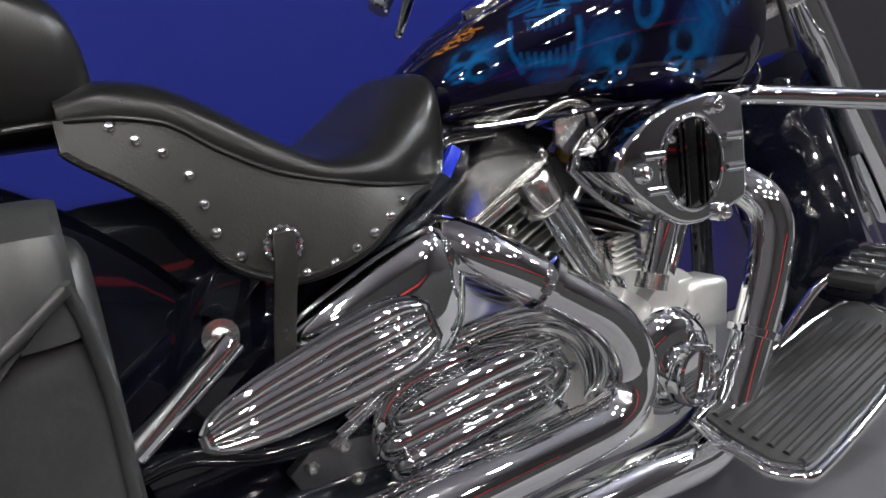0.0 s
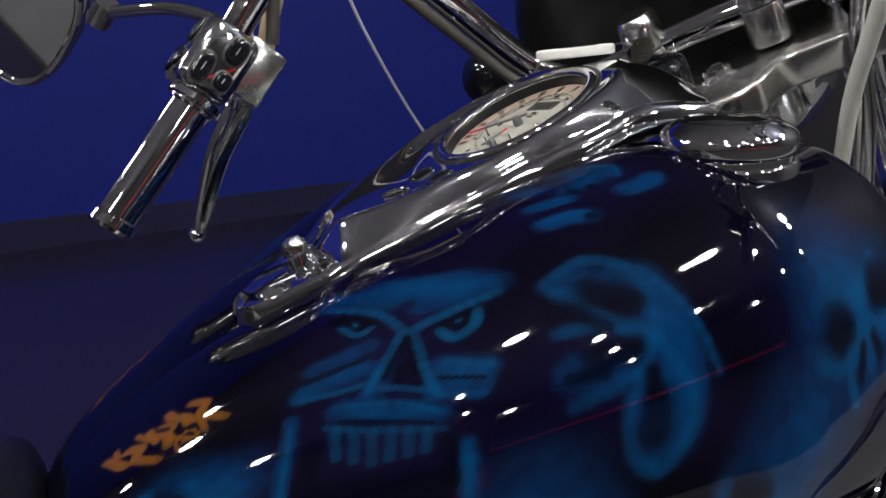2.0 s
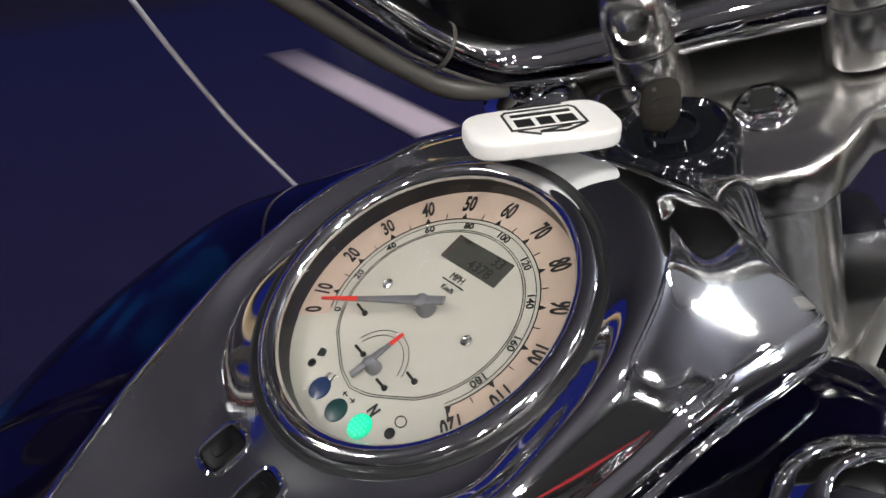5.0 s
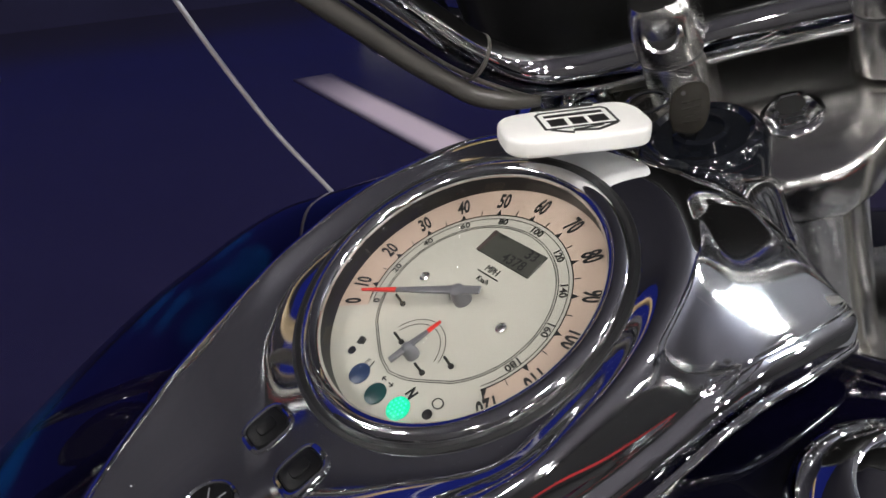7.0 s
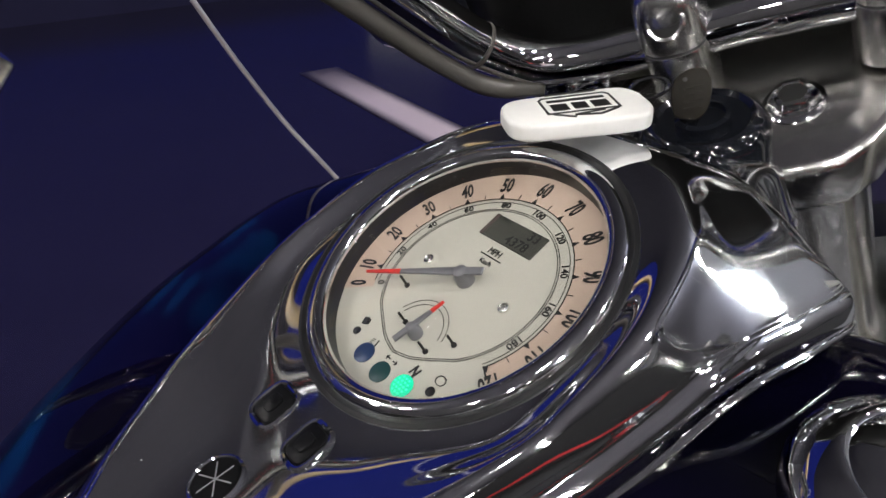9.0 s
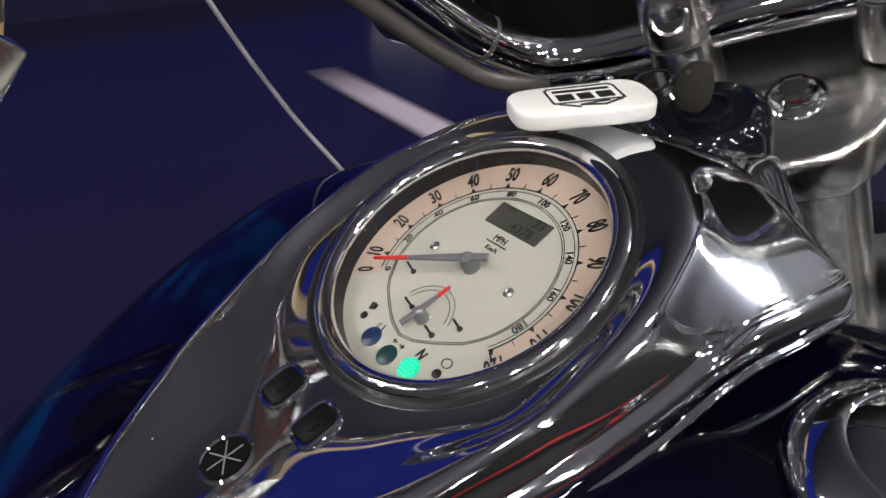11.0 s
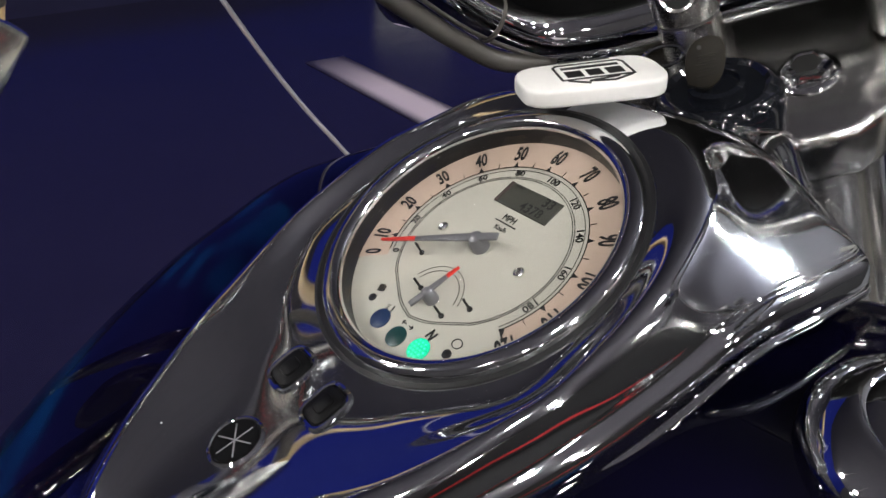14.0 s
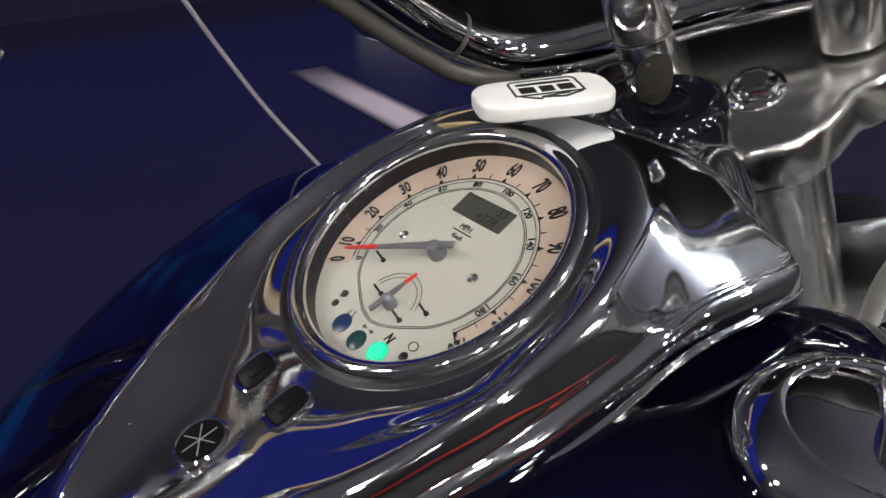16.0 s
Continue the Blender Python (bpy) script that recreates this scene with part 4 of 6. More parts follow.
# leather saddlebag
rings = []
for x, grow in ((-1.24, 0.75), (-1.22, 0.92), (-1.15, 1.0), (-0.95, 1.0), (-0.82, 0.98), (-0.775, 0.92), (-0.752, 0.8), (-0.745, 0.6)):
    ring = []
    for a in np.linspace(0, 2 * math.pi, 40, endpoint=False):
        c, s = math.cos(a), math.sin(a)
        ring.append((x, -0.245 + 0.088 * grow * math.copysign(abs(c) ** 0.55, c), 0.475 + 0.218 * (0.7 + 0.3 * grow) * math.copysign(abs(s) ** 0.5, s)))
    rings.append(ring)
bag = part("saddlebag", loft(bmesh.new(), [list(r) for r in zip(*[spline([ring[k] for ring in rings], 5) for k in range(40)])]), BAGLEATHER, bike, "soft grey-black leather saddlebag")
rings = []
for x, g in ((-1.25, 0.9), (-1.1, 1.0), (-0.9, 1.0), (-0.8, 0.98), (-0.768, 0.9), (-0.758, 0.75)):
    low = float(np.interp(x, [-1.25, -0.95, -0.82, -0.77], [0.47, 0.5, 0.60, 0.655]))
    section = [(-0.15, 0.705), (-0.2, 0.715), (-0.28, 0.712), (-0.325, 0.695), (-0.338, 0.66), (-0.34, 0.62), (-0.342, low), (-0.332, low), (-0.328, 0.65), (-0.3, 0.69), (-0.2, 0.70), (-0.15, 0.695)]
    rings.append([(x, -0.245 + (y + 0.245) * g, 0.60 + (z - 0.60) * (0.85 + 0.15 * g)) for y, z in section])
part("lid", loft(bmesh.new(), [list(r) for r in zip(*[spline([ring[k] for ring in rings], 5) for k in range(12)])]), BAGLEATHER, bag, "folded leather lid")
part("piping", tube([(-0.766, -0.33, 0.66), (-0.757, -0.322, 0.62), (-0.752, -0.318, 0.56), (-0.755, -0.318, 0.45), (-0.762, -0.315, 0.32)], 0.006, 10), BAGLEATHER, bag)
part("piping", tube([(-0.765, -0.338, 0.658), (-0.80, -0.343, 0.632), (-0.85, -0.345, 0.598), (-0.95, -0.345, 0.52)], 0.005, 10), BAGLEATHER, bag)

# exhaust
part("exhaust_pipe", tube([(-0.40, -0.13, 0.60), (-0.375, -0.175, 0.588), (-0.34, -0.205, 0.562), (-0.25, -0.222, 0.497), (-0.20, -0.227, 0.452), (-0.176, -0.23, 0.405), (-0.180, -0.23, 0.362), (-0.215, -0.23, 0.333),
                          (-0.30, -0.23, 0.325), (-0.5, -0.232, 0.318), (-0.75, -0.235, 0.30), (-1.4, -0.24, 0.27)], [0.024, 0.029, 0.031, 0.031, 0.032, 0.033, 0.033, 0.034, 0.036, 0.039, 0.042, 0.045], 26, 8), CHROME, bike, "chrome rear exhaust pipe")
part("exhaust_pipe", tube([(0.07, -0.12, 0.575), (0.085, -0.165, 0.578), (0.105, -0.205, 0.555), (0.112, -0.222, 0.515), (0.092, -0.228, 0.45), (0.055, -0.23, 0.37), (0.018, -0.23, 0.295), (-0.015, -0.23, 0.25),
                          (-0.07, -0.23, 0.226), (-0.2, -0.232, 0.232), (-0.5, -0.235, 0.23), (-0.9, -0.24, 0.22), (-1.4, -0.24, 0.2)], [0.024, 0.027, 0.029, 0.03, 0.03, 0.03, 0.03, 0.031, 0.032, 0.034, 0.038, 0.042, 0.044], 26, 8), CHROME, bike, "chrome front exhaust pipe")
for place, way in (((-0.29, -0.224, 0.528), (0.8, -0.1, -0.58)), ((0.055, -0.23, 0.37), (0.45, 0, 0.9))):
    part("pipe_clamp", lathe([(0.034, -0.006), (0.036, -0.005), (0.036, 0.005), (0.034, 0.006)], axes(place, (0, 1, 0), way), 28), CHROME, bike)

POLISHED = shader("polished_metal", (0.78, 0.78, 0.77), 0.22, 1.0, scale=90, rough_vary=0.04)
# engine: two finned cylinders in a vee over the crankcase
CRANK = Vector((-0.088, 0, 0.34))


def cylinder(lean):
    up = Vector((math.sin(radians(lean)), 0, math.cos(radians(lean))))
    m = axes(tuple(CRANK), (math.cos(radians(lean)), 0, -math.sin(radians(lean))), tuple(up))
    jug = part("cylinder", lathe([(0.058, 0.10), (0.06, 0.30)], m, 40), DARKMETAL, bike, "finned air-cooled cylinder")
    for k in range(15):
        h = 0.125 + k * 0.0128
        w = 0.084 if k < 9 else 0.088
        outline = [(w * math.copysign(abs(math.cos(t)) ** 0.5, math.cos(t)), w * 1.02 * math.copysign(abs(math.sin(t)) ** 0.5, math.sin(t))) for t in np.linspace(0, 2 * math.pi, 36, endpoint=False)]
        part("fin", prism(outline, 0.0038, m @ pose(0, 0, h), 0.0012, None, 1), CAST if k % 2 else SATIN, jug)
    # rocker box: a chrome house with sloping sides on a brushed base plate
    plate = [(-0.096, -0.121), (0.045, -0.121), (0.066, -0.10), (0.074, -0.05), (0.074, 0.06), (0.06, 0.10), (-0.096, 0.10), (-0.112, 0.07), (-0.114, 0.0), (-0.110, -0.10)]
    part("rocker_base", prism(plate, 0.013, m @ pose(0, 0, 0.305), 0.003), SATIN, jug, "brushed metal rocker base")
    part("rocker_gasket", prism([(x * 0.985, y * 0.985) for x, y in plate], 0.003, m @ pose(0, 0, 0.3175), 0.0), DARKMETAL, jug)
    part("rocker_base", prism([(x * 1.0, y * 1.0) for x, y in plate], 0.006, m @ pose(0, 0, 0.3198), 0.0015), SATIN, jug)
    slope = [(0.116, 0.0), (0.116, 0.004), (0.106, 0.011), (0.072, 0.043), (0.064, 0.048), (0.03, 0.053)]
    slope = slope + [(0.0, 0.0545)] + [(-y, h) for y, h in slope[::-1]]
    rings = []
    for x, g in ((-0.110, 0.10), (-0.106, 0.24), (-0.098, 0.36), (-0.082, 0.50), (-0.05, 0.72), (-0.01, 0.94), (0.02, 1.04), (0.04, 1.04), (0.06, 0.92), (0.078, 0.7), (0.098, 0.42), (0.106, 0.28)):
        taper = float(np.interp(x, [-0.11, -0.09, 0.04, 0.106], [0.88, 1.0, 1.0, 0.72]))
        rings.append([tuple(m @ Vector((x, -y * taper, 0.3255 + h * g))) for y, h in slope])
    part("rocker_cover", loft(bmesh.new(), rings), POLISHED, jug, "sloping polished rocker cover", sharp=24)
    for x, y in ((0.054, -0.106), (-0.096, -0.104)):
        part("rocker_bolt", lathe([(0.008, 0), (0.008, 0.006), (0.006, 0.009), (0.0045, 0.009), (0.0045, 0.006), (0, 0.006)], m @ pose(x, y, 0.326), 14), CHROME, jug)
    return jug


rear_jug, front_jug = cylinder(-26), cylinder(26)
# pushrod tubes and their upper plugs, lower tappet blocks
for top, ends, jug in (((-0.206, -0.112, 0.612), [((-0.208, -0.124, 0.60), (-0.128, -0.135, 0.45)), ((-0.180, -0.124, 0.602), (-0.102, -0.135, 0.455))], rear_jug),
                       ((0.062, -0.115, 0.612), [((0.075, -0.125, 0.60), (-0.022, -0.14, 0.44)), ((0.045, -0.125, 0.605), (-0.05, -0.14, 0.445))], front_jug)):
    lean = -1 if top[0] < -0.1 else 1
    way = Vector((lean * 0.46, -0.02, 0.88)).normalized()
    part("tappet_plug", lathe([(0.0, -0.0262), (0.029, -0.026), (0.0315, -0.023), (0.0318, -0.016), (0.0308, -0.015), (0.0315, 0.022), (0.028, 0.028)], axes(top, (0, 1, 0), tuple(way)), 40), SATIN, jug, "satin pushrod plug")
    for p, q in ends:
        part("pushrod_tube", tube([p, q], 0.0130, 20, 1), CHROME, jug)
        part("tube_collar", tube([tuple(np.add(np.multiply(p, 0.07), np.multiply(q, 0.93))), q], 0.0155, 20, 1), CHROME, jug)
part("cylinder_bolt", lathe([(0.0095, 0), (0.0095, 0.01), (0.007, 0.012), (0.0045, 0.012), (0.0045, 0.007), (0, 0.007)], axes((-0.248, -0.098, 0.567), (1, 0, 0), (0, -1, 0)), 6), SATIN, bike)

# crankcase and covers
outline = [(-0.27, 0.40), (-0.22, 0.46), (-0.15, 0.48), (-0.03, 0.475), (0.06, 0.43), (0.09, 0.34), (0.06, 0.25), (-0.05, 0.21), (-0.2, 0.22), (-0.28, 0.30)]
case = part("crankcase", prism([(p[0], p[1]) for p in spline([(x, z, 0) for x, z in outline + outline[:1]], 3)[:-1]], 0.26, axes((0, 0.12, 0), (1, 0, 0), (0, -1, 0)), 0.015), CAST, bike, "cast aluminium crankcase")
part("tappet_block", rbox((0.062, 0.06, 0.062), pose(-0.112, -0.14, 0.425, 0, 37, 0), 0.008), CAST, case)
part("tappet_block", rbox((0.062, 0.06, 0.062), pose(-0.040, -0.14, 0.430, 0, -34, 0), 0.008), CAST, case)
part("case_block", rbox((0.085, 0.07, 0.075), pose(0.045, -0.13, 0.40, 0, 6, 0), 0.012, 3), CAST, case)
part("case_block", rbox((0.045, 0.04, 0.05), pose(-0.13, -0.16, 0.372, 0, 40, 0), 0.008), CAST, case)
part("case_block", rbox((0.06, 0.05, 0.05), pose(-0.14, -0.175, 0.29, 0, 0, 0), 0.01), CAST, case)
dome = axes((-0.055, -0.135, 0.345), (1, 0, 0), (0, -1, 0))
part("cam_cover", lathe([(0.082, 0), (0.082, 0.03), (0.076, 0.045), (0.062, 0.056), (0.045, 0.06), (0.0, 0.062)], dome, 56), CHROME, case, "domed chrome cam cover")
ring = axes((-0.042, -0.192, 0.328), (1, 0, 0.1), (0.05, -1, 0.06))
part("timing_cover", lathe([(0.045, 0), (0.045, 0.018), (0.042, 0.026), (0.037, 0.028), (0.034, 0.024), (0.033, 0.02), (0.0, 0.021)], ring, 48), CHROME, case, "round chrome timing cover")
for k in range(8):
    t = k * math.pi / 4
    part("cover_bolt", lathe([(0.006, 0), (0.006, 0.006), (0.0045, 0.0075), (0, 0.0075)], dome @ pose(0.074 * math.cos(t), 0.074 * math.sin(t), 0.042), 12), CHROME, case)
# clutch and primary covers with raised ribs
outline = [(-0.50, 0.40), (-0.47, 0.44), (-0.40, 0.455), (-0.30, 0.45), (-0.235, 0.42), (-0.21, 0.375), (-0.235, 0.335), (-0.32, 0.32), (-0.44, 0.325), (-0.50, 0.355)]
so = [(p[0], p[1]) for p in spline([(x, z, 0) for x, z in outline + outline[:1]], 5)[:-1]]
clutch = part("clutch_cover", prism(so, 0.045, axes((0, -0.12, 0), (1, 0, 0), (0, -1, 0)), 0.016, None, 4), CHROME, bike, "ribbed chrome clutch cover")
cx, cz = -0.35, 0.39
for k in range(3):
    z = 0.424 - k * 0.030
    inset = (0.02, 0.0, 0.012)[k]
    part("cover_rib", tube([(-0.498 + inset, -0.15, z - 0.034), (-0.488 + inset, -0.17, z - 0.022), (-0.46 + inset, -0.178, z - 0.012), (-0.36, -0.18, z), (-0.275 - inset, -0.178, z + 0.004), (-0.25 - inset, -0.168, z + 0.004)],
                            [0.010, 0.0175, 0.019, 0.019, 0.018, 0.010], 22, 6), CHROME, clutch)
for k in range(4):
    z = 0.440 - k * 0.0125
    part("cover_fin", tube([(-0.30, -0.189, z), (-0.25, -0.186, z - 0.002)], 0.0036, 10, 1), CHROME, clutch)
for x, z in so[::6]:
    part("cover_bolt", lathe([(0.0065, 0), (0.0065, 0.007), (0.005, 0.009), (0, 0.009)], axes((cx + (x - cx) * 0.96, -0.163, cz + (z - cz) * 0.96), (1, 0, 0), (0, -1, 0)), 12), CHROME, clutch)
outline = [(-0.53, 0.42), (-0.47, 0.448), (-0.40, 0.47), (-0.30, 0.478), (-0.22, 0.462), (-0.175, 0.42), (-0.17, 0.36), (-0.20, 0.32)]
for off, r in ((0.0, 0.009), (0.022, 0.007), (0.04, 0.006)):
    part("hose", tube([(x - off * 0.5, -0.165 + off * 0.3, z - off * 0.75) for x, z in outline], r, 12), CHROME, bike, "polished metal oil line")
part("drive_bracket", prism([(-0.60, 0.37), (-0.56, 0.40), (-0.50, 0.40), (-0.48, 0.36), (-0.50, 0.30), (-0.57, 0.29)], 0.02, axes((0, -0.13, 0), (1, 0, 0), (0, -1, 0)), 0.006), DARKMETAL, bike)
for x, z in ((-0.575, 0.372), (-0.535, 0.385), (-0.525, 0.34), (-0.57, 0.32)):
    part("bracket_bolt", lathe([(0.009, 0), (0.009, 0.005), (0.006, 0.008), (0.003, 0.008), (0, 0.005)], axes((x, -0.15, z), (1, 0, 0), (0, -1, 0)), 6), SATIN, bike)

# air cleaner
outline = [(-0.182, 0.636), (-0.168, 0.662), (-0.135, 0.685), (-0.10, 0.700), (-0.05, 0.708), (-0.005, 0.710), (0.030, 0.702), (0.040, 0.685), (0.040, 0.58), (0.028, 0.564), (-0.005, 0.556), (-0.045, 0.549), (-0.080, 0.553), (-0.112, 0.570), (-0.150, 0.600)]
so = [(p[0], p[1]) for p in spline([(x, z, 0) for x, z in outline + outline[:1]], 4)[:-1]]
AC = axes((0, -0.165, 0), (1, 0, 0), (0, -1, 0))
cleaner = part("air_cleaner", prism(so, 0.078, AC, 0.012, None, 4), CHROME, bike, "chrome D-shaped air cleaner with an oval cover")
part("back_plate", prism([(-0.062 + (x + 0.062) * 1.03, 0.63 + (z - 0.63) * 1.04) for x, z in so], 0.01, axes((0, -0.152, 0), (1, 0, 0), (0, -1, 0)), 0.002), CHROME, cleaner)
SMOKED = shader("dark_polished_steel", (0.12, 0.12, 0.12), 0.07, 1.0, scale=50, rough_vary=0.02)
oval = [(-0.060 + 0.050 * math.cos(t), 0.628 + 0.059 * math.sin(t)) for t in np.linspace(0, 2 * math.pi, 56, endpoint=False)]
part("oval_cover", prism(oval, 0.006, axes((0, -0.241, 0), (1, 0, 0), (0, -1, 0)), 0.002), SMOKED, cleaner, "oval cover with upright ribs")
part("oval_rim", tube([(x, -0.2465, z) for x, z in oval + oval[:1]], 0.0028, 8, 0), CHROME, cleaner)
for x in (-0.083, -0.075, -0.048, -0.040):
    hz = 0.059 * math.sqrt(1 - ((x + 0.06) / 0.05) ** 2) - 0.003
    part("cover_rib", rbox((0.0045, 0.005, 2 * hz), pose(x, -0.248, 0.628), 0.0015, 2), SMOKED, cleaner)
for x, z in ((-0.0966, 0.662), (-0.0302, 0.5945), (-0.088, 0.585), (-0.033, 0.665)):
    part("cover_screw", lathe([(0.0055, 0), (0.0055, 0.003), (0.004, 0.005), (0.0025, 0.005), (0.0025, 0.003), (0, 0.003)], axes((x, -0.2465, z), (1, 0, 0), (0, -1, 0)), 16), CHROME, cleaner)
for x, z in ((-0.0148, 0.6945), (-0.0123, 0.5565), (-0.144, 0.6284)):
    part("mounting_bolt", lathe([(0.0125, -0.012), (0.0125, 0.004), (0.0105, 0.006), (0.009, 0.006), (0.009, 0.010), (0.0065, 0.012), (0.0045, 0.012), (0.0045, 0.008), (0, 0.008)], axes((x, -0.243, z), (1, 0, 0), (0, -1, 0)), 24), CHROME, cleaner)
for x0, x1, z in ((0.0, 0.030, 0.652), (0.0, 0.032, 0.612), (-0.140, -0.108, 0.648), (-0.138, -0.108, 0.605)):
    part("side_rib", tube([(x0, -0.243, z), (x1, -0.243, z - 0.002)], 0.0062, 12, 1), CHROME, cleaner)
part("intake_tube", tube([(-0.058, -0.19, 0.56), (-0.066, -0.19, 0.53), (-0.084, -0.185, 0.475)], 0.0175, 24), CHROME, bike, "chrome intake tube")
part("tube_clamp", tube([(-0.082, -0.185, 0.482), (-0.089, -0.185, 0.462)], 0.022, 24, 1), SATIN, bike)
part("coil", rbox((0.032, 0.03, 0.052), pose(-0.125, -0.155, 0.515, 0, -8, 0), 0.006), SATIN, bike, "finned satin coil cover")
for k in range(6):
    part("coil_fin", rbox((0.036, 0.034, 0.0035), pose(-0.118, -0.16, 0.493 + k * 0.0085, 0, -8, 0), 0.001, 1), CAST, bike)
part("bracket", rbox((0.022, 0.004, 0.075), pose(-0.075, -0.172, 0.50, 0, -4, 0), 0.001, 1), SATIN, bike)
# carburettor and lines between the cylinders
part("carburettor", lathe([(0.03, -0.05), (0.034, -0.02), (0.03, 0.0), (0.036, 0.015), (0.03, 0.04)], axes((-0.155, -0.06, 0.62), (0, 0, 1), (0, -1, 0)), 24), DARKMETAL, bike)
part("bracket", prism([(-0.185, 0.70), (-0.15, 0.715), (-0.135, 0.70), (-0.14, 0.665), (-0.17, 0.655), (-0.188, 0.675)], 0.006, axes((0, -0.135, 0), (1, 0, 0), (0, -1, 0)), 0.001), SATIN, bike)
part("hose", tube([(-0.21, -0.11, 0.70), (-0.16, -0.14, 0.722), (-0.125, -0.14, 0.70), (-0.12, -0.13, 0.64), (-0.15, -0.12, 0.59)], 0.0065, 10), SATIN, bike)
BRASS = shader("brass", (0.55, 0.36, 0.12), 0.25, 1.0, vary=0.1, scale=100)
part("brass_fitting", lathe([(0.008, -0.012), (0.008, 0.0), (0.011, 0.002), (0.011, 0.009), (0, 0.009)], axes((-0.157, -0.115, 0.655), (1, 0, 0), (-0.2, -1, -0.3)), 8), BRASS, bike)
BLUEPLASTIC = shader("bright_blue_plastic", (0.01, 0.03, 0.5), 0.4)
part("battery_box", rbox((0.10, 0.13, 0.13), pose(-0.325, 0.0, 0.635, 0, 12, 0), 0.012, 3), GLOSSBLACK, bike)
part("wiring_clip", rbox((0.018, 0.012, 0.045), pose(-0.318, -0.09, 0.668, 0, 35, 0), 0.004), BLUEPLASTIC, bike, "bright blue plastic connector")
part("frame_rail", tube([(0.14, -0.07, 0.70), (0.135, -0.075, 0.5), (0.12, -0.08, 0.3), (0.06, -0.1, 0.18), (-0.3, -0.12, 0.17), (-0.7, -0.12, 0.2)], 0.017, 14), GLOSSBLACK, bike)
part("frame_rail", tube([(-0.3, 0.0, 0.73), (0.0, 0, 0.75), (0.14, 0.0, 0.80)], 0.03, 16), GLOSSBLACK, bike)
part("left_engine_side", rbox((0.5, 0.08, 0.22), pose(-0.2, 0.16, 0.36), 0.03, 3), CAST, bike)

# engine guard, rider floorboard
part("engine_guard", tube([(0.02, -0.14, 0.70), (0.12, -0.17, 0.693), (0.2, -0.19, 0.682), (0.36, -0.25, 0.655), (0.44, -0.34, 0.64), (0.47, -0.36, 0.56), (0.43, -0.34, 0.42), (0.3, -0.25, 0.28)], 0.0155, 16), CHROME, bike, "chrome engine guard bar")
part("guard_clamp", lathe([(0.022, -0.014), (0.022, 0.014)], axes((0.10, -0.165, 0.695), (0, 0, 1), (1, -0.4, 0)), 20), CHROME, bike)
FB = axes((-0.075, -0.285, 0.262), (0.985, 0.12, 0.12), (-0.12, -0.25, 0.95))
outline = [(0.0, -0.055), (0.02, -0.085), (0.06, -0.098), (0.30, -0.088), (0.40, -0.06), (0.43, 0.0), (0.40, 0.055), (0.06, 0.062), (0.01, 0.04)]
so = [(p[0], p[1]) for p in spline([(x, z, 0) for x, z in outline + outline[:1]], 4)[:-1]]
floorboard = part("floorboard", prism(so, 0.012, FB @ pose(0, 0, -0.012), 0.004), CHROME, bike, "rider floorboard with a grooved black rubber pad")
part("pad", prism([(0.2 + (x - 0.2) * 0.93, -0.015 + (y + 0.015) * 0.9) for x, y in so], 0.005, FB, 0.0015), RUBBER, floorboard)
for k in range(7):
    y = -0.08 + k * 0.02
    part("pad_rib", tube([tuple(FB @ Vector((0.03 + 0.02 * abs(y + 0.02) * 4, y, 0.006))), tuple(FB @ Vector((0.375 - abs(y + 0.015) * 0.6, y, 0.006)))], 0.005, 8, 1), RUBBER, floorboard)
part("board_rim", tube([tuple(FB @ Vector((x, y, -0.004))) for x, y in so + so[:2]], 0.0075, 10, 0), CHROME, floorboard)
part("brake_pedal", tube([(0.02, -0.2, 0.26), (0.12, -0.21, 0.32), (0.2, -0.23, 0.40), (0.23, -0.25, 0.415)], 0.007, 12), CHROME, bike)
part("pedal_pad", rbox((0.09, 0.075, 0.02), pose(0.25, -0.275, 0.42, 0, -18, 0), 0.006), RUBBER, bike)
for k in range(4):
    part("pedal_rib", rbox((0.012, 0.07, 0.008), pose(0.222 + k * 0.021, -0.278, 0.426 + k * 0.0066, 0, -18, 0), 0.002), CHROME, bike)
part("stand", tube([(-0.15, 0.14, 0.2), (-0.12, 0.25, 0.08), (-0.1, 0.33, 0.013)], 0.013, 12), GLOSSBLACK, bike, "side stand")

# the speedometer
DIAL = Matrix.Translation((0, 0, 0.95)) @ Matrix(((0, math.cos(radians(27.5)), -math.sin(radians(27.5)), 0), (-1, 0, 0, 0),
                                                 (0, math.sin(radians(27.5)), math.cos(radians(27.5)), 0), (0, 0, 0, 1)))
FACE = shader("cream_dial_face", (0.47, 0.46, 0.395), 0.45, vary=0.02, scale=200)
PEACH = shader("pale_peach_dial_band", (0.53, 0.41, 0.325), 0.45, vary=0.02, scale=200)
RED = shader("red_needle_paint", (0.65, 0.03, 0.02), 0.4, coat=0.5)
LCD = shader("grey_green_display", (0.055, 0.057, 0.048), 0.3)
LCDINK = shader("dark_display_digits", (0.015, 0.015, 0.015), 0.4)
LCDDARK = shader("display_frame", (0.07, 0.05, 0.045), 0.4)
GREEN = shader("lit_green_lamp", (0.0, 0.62, 0.32), 0.4, emit=0.4)
BLUELAMP = shader("unlit_blue_lamp", (0.012, 0.03, 0.085), 0.3)
GREENLAMP = shader("unlit_green_lamp", (0.008, 0.042, 0.042), 0.3)
GREENCELL = shader("lit_green_lens_cells", (0.05, 0.9, 0.52), 0.4, emit=0.5)
GLASS = bpy.data.materials.new("gauge_glass")
GLASS.use_nodes = True
_g = GLASS.node_tree
